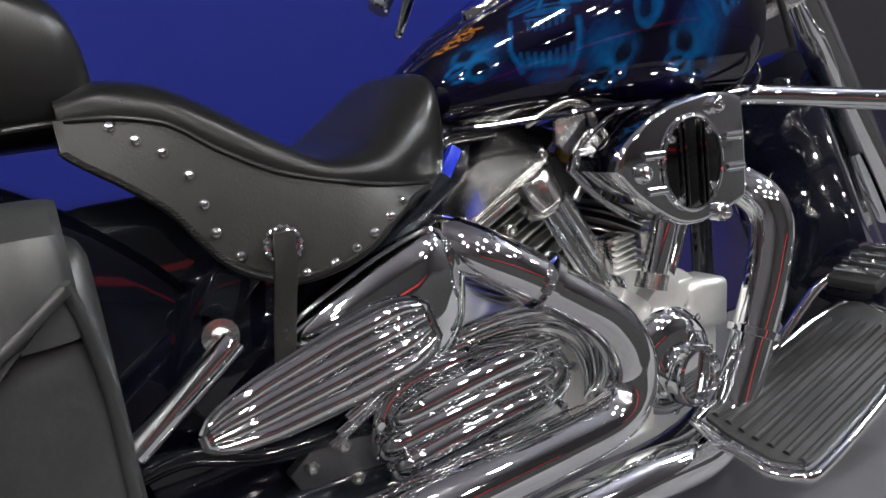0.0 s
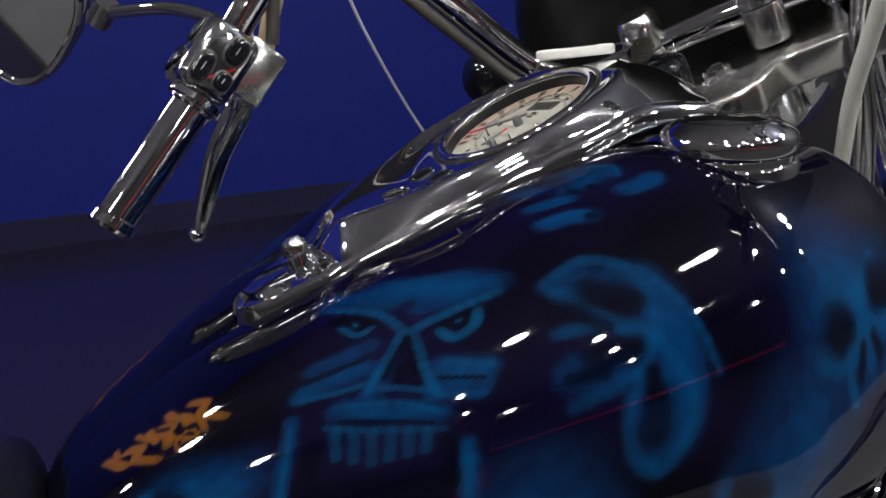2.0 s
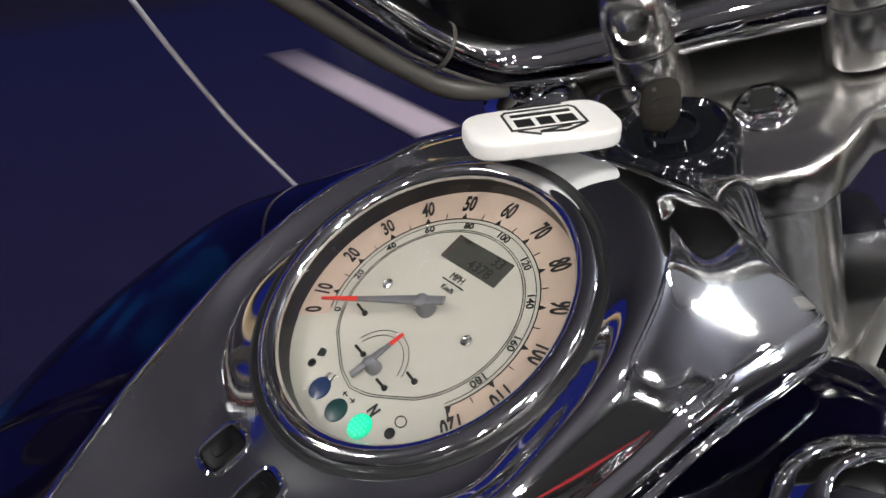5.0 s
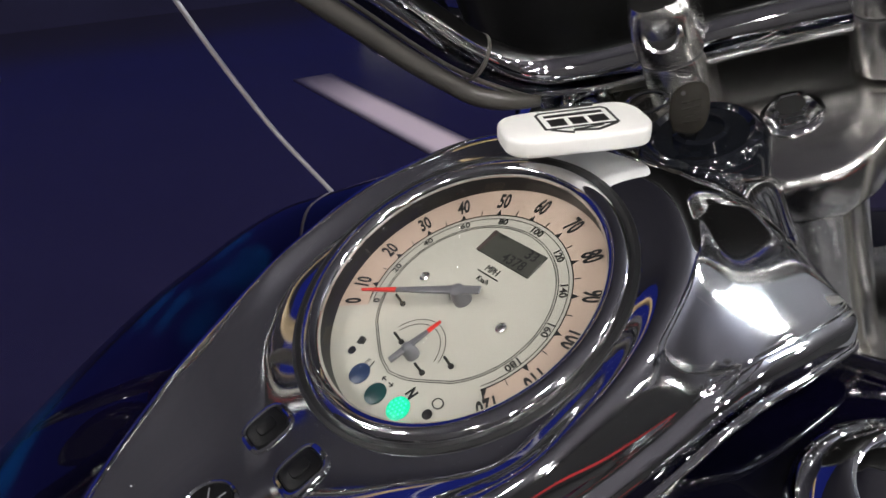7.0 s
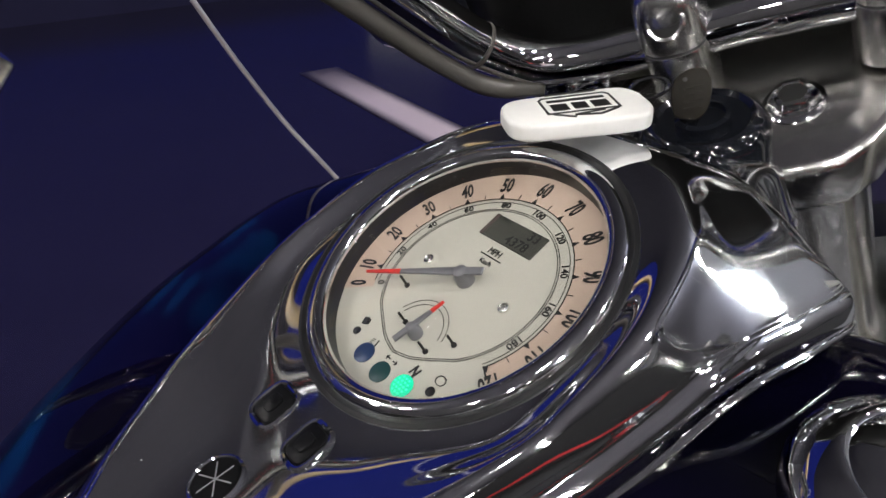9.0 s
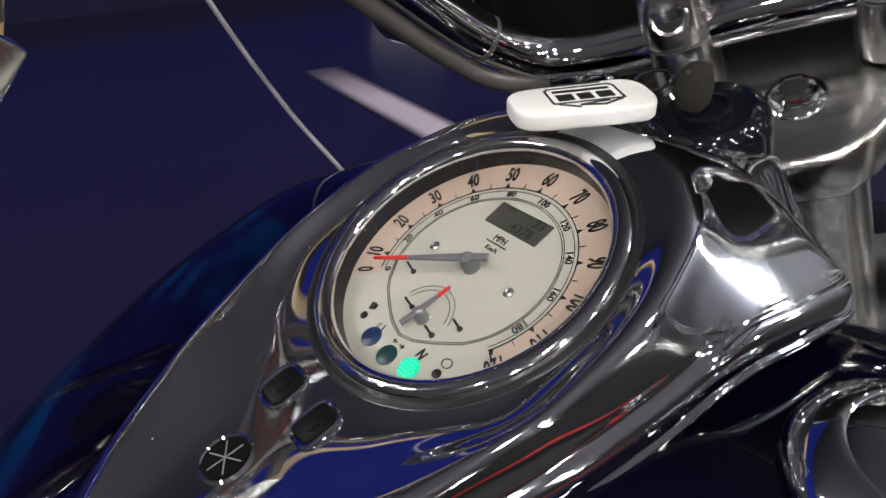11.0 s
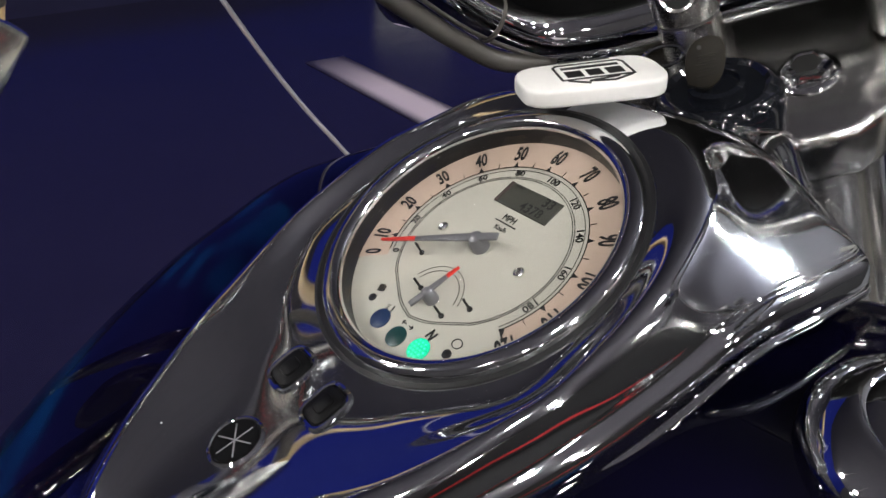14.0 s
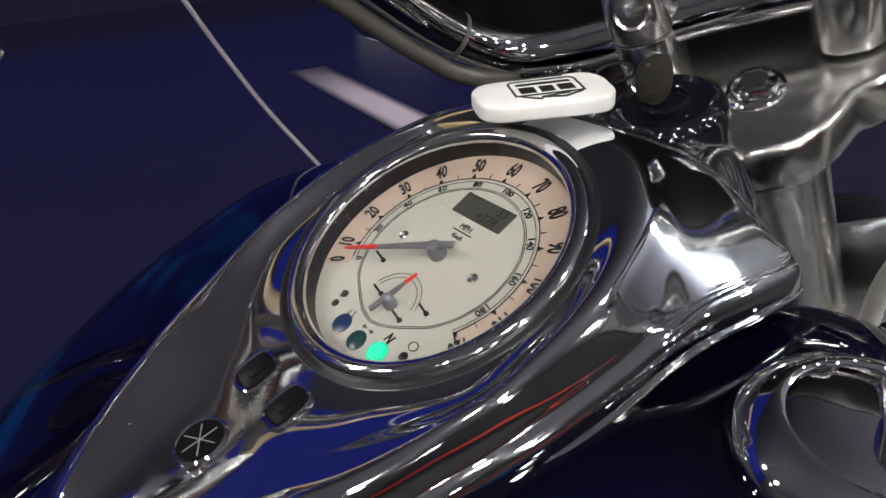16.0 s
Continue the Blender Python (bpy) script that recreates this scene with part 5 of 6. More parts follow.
_g.nodes.remove(_g.nodes["Principled BSDF"])
_t, _gl, _mx = (_g.nodes.new(k) for k in ("ShaderNodeBsdfTransparent", "ShaderNodeBsdfGlossy", "ShaderNodeMixShader"))
_gl.inputs["Roughness"].default_value = 0.02
_mx.inputs[0].default_value = 0.05
_g.links.new(_t.outputs[0], _mx.inputs[1])
_g.links.new(_gl.outputs[0], _mx.inputs[2])
_g.links.new(_mx.outputs[0], _g.nodes["Material Output"].inputs[0])

gauge = part("speedometer", lathe([(0.0615, -0.014), (0.0648, -0.008), (0.0652, 0.0075), (0.0647, 0.0096), (0.0632, 0.0102), (0.0615, 0.0094)], DIAL, 96, None, False), PLASTIC, bike, "round speedometer with cream face and chrome bezel")
part("bezel", lathe([(0.0619, 0.003)] + [(0.0579 + 0.0040 * math.cos(a), 0.0084 + 0.0034 * math.sin(a)) for a in np.linspace(0, math.pi, 16)] + [(0.0539, 0.007)], DIAL, 120, None, False), SOFTCHROME, gauge, "polished chrome ring")
part("inner_wall", lathe([(0.0541, 0.0085), (0.0538, 0.0078), (0.0543, -0.001), (0.0549, -0.001)], DIAL, 96, None, False), PLASTIC, gauge)
glass = part("glass", lathe([(0.0, 0.0092), (0.02, 0.0090), (0.04, 0.0085), (0.0540, 0.0076)], DIAL @ Matrix.Diagonal((1, -1, 1, 1)), 64, None, False), GLASS, gauge)
glass.visible_shadow = False
part("face", lathe([(0.0001, -0.002), (0.0553, -0.002), (0.0553, 0.0), (0.0, 0.0)], DIAL, 96), FACE, gauge, "cream dial face")


def flat(r, angle, h=0.0):
    """A place on the face: radius, clockwise degrees from the top."""
    return (r * math.sin(radians(angle)), r * math.cos(radians(angle)), h)


def ribbon(r0, r1, a0, a1, h, bm=None, n=60):
    bm = bm or bmesh.new()
    rows = []
    for a in np.linspace(a0, a1, n):
        rows.append([bm.verts.new(flat(r, a, hh)) for r, hh in ((r0, h - 0.0001), (r0, h), (r1, h), (r1, h - 0.0001))])
    for p, q in zip(rows, rows[1:]):
        for k in range(3):
            bm.faces.new((p[k], p[k + 1], q[k + 1], q[k]))
    return bm


def on_dial(bm):
    bmesh.ops.recalc_face_normals(bm, faces=bm.faces)
    bmesh.ops.transform(bm, matrix=DIAL, verts=bm.verts)
    return bm


SPEEDS = {0: -122.4, 10: -111.3, 20: -90.1, 30: -68.9, 40: -47.8, 50: -26.6, 60: -5.4, 70: 15.8, 80: 37.0, 90: 58.1, 100: 79.3, 110: 100.5, 120: 121.7}
part("scale_band", on_dial(ribbon(0.0405, 0.0545, -125, 123, 0.0003, None, 120)), PEACH, gauge, "pale peach speed band", smooth=False)
part("scale_line", on_dial(ribbon(0.0403, 0.0407, -121, 123, 0.0006, None, 120)), INK, gauge, smooth=False)
for speed, angle in SPEEDS.items():
    part("numeral", lettering(str(speed), 0.0102, DIAL @ pose(*flat(0.0476, angle, 0.0006), 0, 0, -angle), 0.0001, 0.00024, 0.5), INK, gauge, smooth=False)
bm = bmesh.new()
for speed, angle in SPEEDS.items():
    if speed:
        verts = [bm.verts.new(flat(r, angle + d, 0.0007)) for r, d in ((0.0405, -1.6), (0.0432, 0), (0.0405, 1.6))]
        bm.faces.new(verts)
    if 10 <= speed < 120:
        rbox((0.00028, 0.0022, 0.0002), pose(*flat(0.042, angle + 10.6, 0.0006), 0, 0, -angle - 10.6), 0, 1, bm)
rbox((0.0006, 0.0045, 0.0002), pose(*flat(0.0425, 122.5, 0.0006), 0, 0, -122.5), 0, 1, bm)
part("tick_mark", on_dial(bm), INK, gauge, smooth=False)
for kmh, angle in zip(range(0, 200, 20), np.linspace(-122.4, 104, 10)):
    part("small_numeral", lettering(str(kmh), 0.0038, DIAL @ pose(*flat(0.0371, angle, 0.0004), 0, 0, -angle), 0.0001, 0.00006, 1.1), INK, gauge, smooth=False)
bm = ribbon(0.0388, 0.03905, -121, 123, 0.0003, None, 100)
ribbon(0.0343, 0.03455, -140, 140, 0.0003, bm, 100)
ribbon(0.0351, 0.03535, -140, 140, 0.0003, bm, 100)
for r0, w in ((0.0343, 0.00025), (0.0351, 0.00025)):
    # the ring's lower part bulges round the fuel gauge
    for sgn in (-1, 1):
        a, b, c = Vector(flat(r0, 140 * sgn)), Vector(flat(r0, 157 * sgn)), Vector(flat(r0 + 0.0012, 168 * sgn))
        d = Vector(flat(r0 + 0.0024, 180))
        pts = spline([a, b, c, d], 6)
        for p, q in zip(pts, pts[1:]):
            mid, run = (p + q) / 2, q - p
            rbox((float(np.linalg.norm(run)) + 0.0002, w, 0.0001), pose(mid[0], mid[1], 0.0003, 0, 0, math.degrees(math.atan2(run[1], run[0]))), 0, 1, bm)
part("ring_line", on_dial(bm), INK, gauge, smooth=False)
display = part("display", rbox((0.0285, 0.0110, 0.0008), DIAL @ pose(0.0007, 0.0246, 0.0002), 0.0003, 1), LCD, gauge, "grey-green digital display")
part("display_end", rbox((0.0020, 0.0109, 0.0009), DIAL @ pose(-0.0126, 0.0246, 0.00028), 0.0002, 1), LCDDARK, gauge)
part("display_digits", lettering("33", 0.0058, DIAL @ pose(0.0095, 0.0273, 0.00072), 0.00004, 0.00008, 1.0), LCDINK, gauge, smooth=False)
part("display_digits", lettering("4378", 0.0058, DIAL @ pose(0.0050, 0.0219, 0.00072), 0.00004, 0.00008, 1.0), LCDINK, gauge, smooth=False)
part("display_word", lettering("ODO", 0.002, DIAL @ pose(-0.0075, 0.0288, 0.00072), 0.00004), LCDINK, gauge, smooth=False)
part("unit_word", lettering("MPH", 0.0042, DIAL @ pose(0.0003, 0.0149, 0.0003), 0.0001, 0.0, 0.8), INK, gauge, smooth=False)
part("unit_word", lettering("Km/h", 0.003, DIAL @ pose(0.0003, 0.0098, 0.0003), 0.0001, 0.0, 0.95), INK, gauge, smooth=False)
part("unit_rule", rbox((0.0112, 0.0005, 0.0002), DIAL @ pose(0.0003, 0.0125, 0.0003), 0), INK, gauge, smooth=False)
for s in (-1, 1):
    part("screw", lathe([(0.0021, -0.0005), (0.0021, 0.0009), (0.0014, 0.0014), (0.0009, 0.0008), (0.0, 0.0008)], DIAL @ pose(s * 0.0222, -0.0012, 0), 20), SATIN, gauge)


POINTER = shader("silver_pointer_paint", (0.17, 0.17, 0.18), 0.35, 0.35)


def needle(pivot, tip, tail, width, hub, height):
    """A tapered pointer with a red tip on a turned hub."""
    run = Vector(tip) - Vector(pivot)
    angle, length = math.atan2(run.y, run.x), run.length
    m = DIAL @ pose(pivot[0], pivot[1], height, 0, 0, math.degrees(angle))
    body = prism([(-tail, -width * 0.5), (-tail, width * 0.5), (0, width * 0.55), (length * 0.62, width * 0.3), (length * 0.62, -width * 0.3), (0, -width * 0.55)], 0.0012, m, 0.0003)
    pointer = part("needle", body, POINTER, gauge, "metal pointer with red tip")
    part("needle_tip", prism([(length * 0.62, -width * 0.28), (length * 0.62, width * 0.28), (length, width * 0.12), (length, -width * 0.12)], 0.001, m @ pose(0, 0, 0.0001)), RED, gauge, smooth=False)
    part("needle_hub", lathe([(hub, 0.0), (hub, height * 0.6), (hub * 0.75, height + 0.001), (hub * 0.4, height + 0.0018), (0, height + 0.0019)], DIAL @ pose(pivot[0], pivot[1], 0), 28), POINTER, gauge)


needle((0.0, -0.0003), (-0.0357, -0.0212), 0.0092, 0.0032, 0.0036, 0.0052)
needle((0.0018, -0.0272), (0.0044, -0.0128), 0.0075, 0.0024, 0.0028, 0.0042)
# stop pins standing on the face
for x, y in ((-0.0063, -0.0262), (0.0109, -0.0299), (0.0181, -0.022), (-0.02, -0.0148)):
    part("stop_pin", lathe([(0.0011, -0.0002), (0.0011, 0.0006), (0.0005, 0.001), (0.0005, 0.0060), (0, 0.0062)], DIAL @ pose(x, y, 0), 12), INK, gauge)
bm = bmesh.new()
pts = [(0.0135 * math.cos(t), -0.0275 + 0.0145 * math.sin(t)) for t in np.linspace(radians(15), radians(160), 24)]
for k, scale in ((0, 1.0), (1, 0.86)):
    for p, q in zip(pts, pts[1:]):
        p, q = [(x * scale, -0.0275 + (y + 0.0275) * scale) for x, y in (p, q)]
        rbox((math.dist(p, q) + 0.0002, 0.00025, 0.0001), pose((p[0] + q[0]) / 2, (p[1] + q[1]) / 2, 0.0003, 0, 0, math.degrees(math.atan2(q[1] - p[1], q[0] - p[0]))), 0, 1, bm)
part("fuel_scale", on_dial(bm), INK, gauge, smooth=False)
for x, y, r, mat, name in ((-0.0211, -0.0401, 0.0016, PLASTIC, "low_fuel_lamp"), (-0.0097, -0.0443, 0.0042, BLUELAMP, "beam_lamp"), (0.0026, -0.0456, 0.0042, GREENLAMP, "turn_lamp"),
                           (0.0145, -0.0440, 0.0044, GREEN, "neutral_lamp"), (0.0251, -0.0391, 0.0018, PLASTIC, "engine_lamp")):
    part(name, lathe([(r, -0.0004), (r, 0.0005), (r * 0.7, 0.0008), (0, 0.0009)], DIAL @ pose(x, y, 0), 28), mat, gauge)
# plain marks beside the lamps
part("letter", lettering("N", 0.0056, DIAL @ pose(0.0142, -0.0376, 0.0003, 0, 0, -14), 0.0001, 0.0002, 0.8), INK, gauge, smooth=False)
bm = rbox((0.0024, 0.0032, 0.0002), pose(-0.0215, -0.0352, 0.0003, 0, 0, 20), 0)
rbox((0.0007, 0.0024, 0.0002), pose(-0.0197, -0.0348, 0.0003, 0, 0, 20), 0, 1, bm)
for k in range(3):
    rbox((0.0014, 0.00028, 0.0002), pose(-0.0112, -0.0383 - 0.0008 * k, 0.0003, 0, 0, 10), 0, 1, bm)
for sgn in (-1, 1):
    rbox((0.0018, 0.0005, 0.0002), pose(0.0027 + sgn * 0.0017, -0.0398, 0.0003), 0, 1, bm)
    rbox((0.0013, 0.0004, 0.0002), pose(0.0027 + sgn * 0.0026, -0.0394, 0.0003, 0, 0, -45 * sgn), 0, 1, bm)
    rbox((0.0013, 0.0004, 0.0002), pose(0.0027 + sgn * 0.0026, -0.0402, 0.0003, 0, 0, 45 * sgn), 0, 1, bm)
for k in range(10):
    t = k * math.pi / 5
    rbox((0.0014, 0.0003, 0.0002), pose(0.0252 + 0.0021 * math.cos(t), -0.0342 + 0.0017 * math.sin(t), 0.0003, 0, 0, math.degrees(t) + 90), 0, 1, bm)
rbox((0.0004, 0.0032, 0.0002), pose(-0.0085, -0.0391, 0.0003, 0, 0, 10), 0, 1, bm)
part("lamp_sign", on_dial(bm), INK, gauge, smooth=False)
for i in range(-2, 3):
    for j in range(-2, 3):
        x, y = 0.0016 * (i + 0.5 * (j % 2)), 0.0014 * j
        if math.hypot(x, y) < 0.0038:
            part("lens_facet", lathe([(0.0005, 0.0004), (0.0004, 0.0011), (0, 0.0011)], DIAL @ pose(0.0145 + x, -0.0440 + y, 0), 6), GREENCELL, gauge)

# steering, turned to the left
RAKE, TURN = radians(32), radians(35)
sa, sf, sl = Vector((-math.sin(RAKE), 0, math.cos(RAKE))), Vector((math.cos(RAKE), 0, math.sin(RAKE))), Vector((0, -1, 0))
SL = math.cos(TURN) * sl + math.sin(TURN) * sf
SF = math.cos(TURN) * sf - math.sin(TURN) * sl
STEER = Matrix.Translation((0.191, -0.003, 0.983)) @ Matrix((SL, SF, sa)).transposed().to_4x4()


def st(l, f, u):
    return tuple(STEER @ Vector((l, f, u)))


BAR = [(0, 0.04, 0.02), (-0.06, 0.04, 0.018), (-0.1, 0.041, 0.018), (-0.128, 0.038, 0.028), (-0.150, 0.027, 0.062), (-0.167, 0.003, 0.130), (-0.183, -0.018, 0.192), (-0.201, -0.035, 0.232), (-0.236, -0.06, 0.249), (-0.276, -0.09, 0.236), (-0.32, -0.138, 0.208)]
whole = [(-l, f, u) for l, f, u in BAR[:0:-1]] + BAR
part("handlebar", tube([st(*p) for p in whole], 0.0127, 20, 6), CHROME, bike, "polished chrome handlebar")
for s in (1, -1):
    g0, g1 = Vector((s * -0.331, -0.157, 0.200)), Vector((s * -0.392, -0.253, 0.163))
    way = (g1 - g0).normalized()
    gm = STEER @ axes(tuple(g0), (0, 0, 1), tuple(way))
    ln = (g1 - g0).length
    grip = part("hand_grip", lathe([(0.013, 0), (0.0185, 0.001), (0.0185, 0.006), (0.0165, 0.008), (0.0165, ln - 0.012), (0.0185, ln - 0.01), (0.019, ln - 0.003), (0.016, ln), (0, ln)], gm, 40), CHROME, bike, "smooth chrome hand grip")
    part("grip_collar", lathe([(0.0195, 0.0015), (0.0200, 0.003), (0.0195, 0.0055)], gm, 40), CHROME, grip)
    housing = part("switch_housing", rbox((0.046, 0.05, 0.062), gm @ pose(0.004, 0, -0.034), 0.011, 4), SOFTCHROME, bike, "polished switch housing with black buttons")
    part("housing_seam", rbox((0.047, 0.0012, 0.063), gm @ pose(0.004, 0.001, -0.034), 0.0004, 1), DARKMETAL, housing)
    part("housing_collar", lathe([(0.0205, -0.004), (0.0225, -0.002), (0.0225, 0.003), (0.019, 0.005)], gm, 32), CHROME, housing)
    # oval black rocker buttons on the three open faces
    pill = [(0.5 * math.copysign(abs(math.cos(t)) ** 0.75, math.cos(t)), 0.5 * math.copysign(abs(math.sin(t)) ** 0.75, math.sin(t))) for t in np.linspace(0, 2 * math.pi, 24, endpoint=False)]
    for face in (gm @ axes((0.004, -0.024, -0.034), (0, 0, 1), (0, -1, 0)), gm @ axes((0.004, 0.024, -0.034), (0, 0, 1), (0, 1, 0)), gm @ axes((0.026, 0.0, -0.034), (0, 0, 1), (1, 0, 0))):
        for u, v, w, h in ((-0.012, 0.006, 0.022, 0.015), (0.013, -0.009, 0.024, 0.013), (0.014, 0.009, 0.015, 0.012)):
            part("button_well", prism([(x * w * 1.18, y * h * 1.22) for x, y in pill], 0.0016, face @ pose(u, v, 0), 0.0004), DARKMETAL, housing)
            part("switch_button", prism([(x * w, y * h) for x, y in pill], 0.0052, face @ pose(u, v, 0), 0.002, None, 3), GLOSSBLACK, housing)
            part("button_mark", rbox((w * 0.3, 0.0007, 0.0003), face @ pose(u, v, 0.0052), 0, 1), BARS, housing)
    # lever perch and lever, ahead of the grip
    perch = part("lever_perch", rbox((0.034, 0.03, 0.05), STEER @ axes((s * -0.312, -0.104, 0.19), (0, 0, 1), tuple(way)), 0.0028, 2), SATIN, bike)
    part("lever", tube([st(s * -0.32, -0.098, 0.182), st(s * -0.345, -0.115, 0.168), st(s * -0.38, -0.132, 0.146), st(s * -0.422, -0.147, 0.112), st(s * -0.443, -0.151, 0.096)], [0.009, 0.0125, 0.0115, 0.0085, 0.0066], 16, 5, None, 0.5), CHROME, bike, "curved chrome hand lever")
    bm = bmesh.new()
    bmesh.ops.create_uvsphere(bm, u_segments=16, v_segments=10, radius=0.0085, matrix=Matrix.Translation(st(s * -0.443, -0.151, 0.096)))
    part("lever_ball", bm, CHROME, bike)
    # mirror
    part("mirror_stem", tube([st(s * -0.30, -0.10, 0.205), st(s * -0.315, -0.09, 0.232), st(s * -0.36, -0.08, 0.265), st(s * -0.43, -0.07, 0.292)], 0.0058, 12), CHROME, bike)
    mm = STEER @ axes((s * -0.545, -0.055, 0.335), (1, 0, -0.25 * s * -1), (0.1 * s, -0.95, -0.1))
    oval = [(0.085 * math.copysign(abs(math.cos(t)) ** 0.8, math.cos(t)), 0.048 * math.copysign(abs(math.sin(t)) ** 0.7, math.sin(t))) for t in np.linspace(0, 2 * math.pi, 40, endpoint=False)]
    mirror = part("mirror", prism(oval, 0.022, mm @ pose(0, 0, -0.022), 0.009, None, 3), CHROME, bike, "chrome rear-view mirror")
    part("mirror_rim", tube([tuple(mm @ Vector((x * 0.94, y * 0.92, 0.0015))) for x, y in oval + oval[:2]], 0.004, 8, 0), CHROME, mirror)
    part("mirror_glass", prism([(x * 0.9, y * 0.87) for x, y in oval], 0.001, mm @ pose(0, 0, 0.0002)), CHROME, mirror)
    part("mirror_clamp", lathe([(0.011, -0.012), (0.011, 0.012)], STEER @ axes((s * -0.44, -0.068, 0.296), (0, 0, 1), (1, 0.1, 0.3)), 18), SATIN, bike)
    # risers with their clamps
    rm = STEER @ axes((s * 0.048, 0.038, -0.012), (1, 0, 0), (0, 0.04, 1))
    shape = [(0.0175 * math.copysign(abs(math.cos(t)) ** 0.75, math.cos(t)), 0.021 * math.copysign(abs(math.sin(t)) ** 0.75, math.sin(t))) for t in np.linspace(0, 2 * math.pi, 36, endpoint=False)]
    riser = part("handlebar_riser", prism(shape, 0.034, rm, 0.002), SATIN, bike, "polished handlebar riser")
    part("riser_gap", prism([(x * 0.96, y * 0.96) for x, y in shape], 0.0025, rm @ pose(0, 0, 0.033)), DARKMETAL, riser)
    top = bmesh.new()
    loft(top, [[tuple(rm @ Vector((x * g, y * g + 0.002 * (1 - g), h))) for x, y in shape] for g, h in ((0.98, 0.0352), (1.0, 0.037), (1.0, 0.052), (0.97, 0.058), (0.9, 0.063), (0.78, 0.066))])
    part("riser_cap", top, SATIN, riser)
    well = rm @ axes((0, -0.0188, 0.0535), (1, 0, 0), (0, -0.86, 0.5))
    part("bolt_well", lathe([(0.0098, -0.006), (0.0098, 0.0012), (0.0086, 0.0022), (0.0072, 0.0014), (0.0068, -0.004)], well, 28, None, False), SATIN, riser)
    part("socket_bolt", lathe([(0.0070, -0.002), (0.0070, 0.0011), (0, 0.0011)], well, 24), INK, riser)
    # fork leg
    part("fork_leg", tube([st(s * 0.115, 0.04, 0.0), st(s * 0.115, 0.04, -0.30), st(s * 0.115, 0.04, -0.74)], [0.028, 0.028, 0.033, 0.033, 0.03], 28, 4), CHROME, bike, "chrome fork leg")
    part("fork_cap", lathe([(0.028, -0.004), (0.028, 0.004), (0.022, 0.008), (0.014, 0.008), (0.013, 0.014), (0, 0.014)], STEER @ pose(s * 0.115, 0.04, 0.0), 28), CHROME, bike)
    part("turn_signal", lathe([(0.0, -0.034), (0.02, -0.03), (0.029, -0.012), (0.031, 0.012), (0.027, 0.02), (0, 0.024)], STEER @ axes((s * -0.235, 0.135, 0.028), (1, 0, 0), (-s * 0.8, 0.6, 0)), 28), GLOSSBLACK, bike, "black bullet turn signal")
    part("signal_stalk", tube([st(s * -0.12, 0.10, 0.0), st(s * -0.21, 0.135, 0.02)], 0.009, 12, 1), GLOSSBLACK, bike)
# upper fork bridge
half_plan = [(0.0, -0.036), (0.020, -0.034), (0.034, -0.022), (0.046, -0.005), (0.062, 0.001), (0.09, 0.0), (0.118, 0.002), (0.146, 0.016), (0.155, 0.042), (0.146, 0.068), (0.118, 0.08), (0.07, 0.074), (0.0, 0.07)]
plan = half_plan + [(-x, y) for x, y in half_plan[-2:0:-1]]
bridge = part("fork_bridge", prism(plan, 0.032, STEER @ pose(0, 0, -0.047), 0.006, None, 3), SATIN, bike, "polished aluminium fork bridge")
part("lower_bridge", prism([(x * 0.98, y) for x, y in plan], 0.03, STEER @ pose(0, 0, -0.24), 0.006, None, 2), SATIN, bike)
NUT = STEER @ pose(0.002, 0.010, -0.0155)
part("stem_nut", lathe([(0.0118, 0), (0.0118, 0.006), (0.0102, 0.0085), (0.0078, 0.0088), (0.0066, 0.0075), (0.0064, 0.002), (0, 0.002)], NUT, 6), CHROME, bridge, "chrome steering stem nut", sharp=20)
part("nut_hole", lathe([(0.0066, 0.0074), (0.0066, 0.0080), (0, 0.0080)], NUT, 20), INK, bridge)
part("stem_washer", lathe([(0.0150, -0.001), (0.0150, 0.0015), (0.0135, 0.0026), (0.0115, 0.0028)], NUT, 36), CHROME, bridge)
part("steering_neck", tube([st(0, 0.006, -0.05), st(0, 0.006, -0.24)], 0.032, 28, 1), SATIN, bike)
# headlamp shell and black cowl ahead of the bars
cowl = bmesh.new()
rings = []
for f, g in ((0.075, 0.72), (0.085, 0.9), (0.12, 1.0), (0.18, 1.0), (0.24, 0.86), (0.27, 0.5)):
    rings.append([st(0.02 + 0.205 * g * math.copysign(abs(math.cos(t)) ** 0.6, math.cos(t)), f + 0.015 * math.sin(t), 0.045 + 0.115 * g * math.copysign(abs(math.sin(t)) ** 0.7, math.sin(t)) + 0.03 * math.cos(t)) for t in np.linspace(0, 2 * math.pi, 56, endpoint=False)])
loft(cowl, [list(r) for r in zip(*[spline([ring[k] for ring in rings], 4) for k in range(56)])])
part("headlamp_cowl", cowl, LEATHER, bike, "black padded cowl behind the headlamp")
part("headlamp", lathe([(0.06, -0.10), (0.085, -0.06), (0.095, 0.0), (0.1, 0.02), (0.095, 0.03), (0, 0.035)], STEER @ axes((0, 0.25, -0.11), (1, 0, 0), (0, 1, 0)), 48), CHROME, bike)
# front wheel and fender
AXLE = STEER @ axes((0, 0.055, -0.735), (0, 1, 0), (1, 0, 0))
part("front_fender", arch(None, 0.372, 0.088, 15, 215, STEER @ axes((0, 0.055, -0.735), (0, 1, 0), (1, 0, 0)) @ pose(0, 0, 0, -90), 0.004, 0.2), BLUEBLACK, bike, "deep blue-black front fender")
wheel(AXLE, 0.33, 0.065)
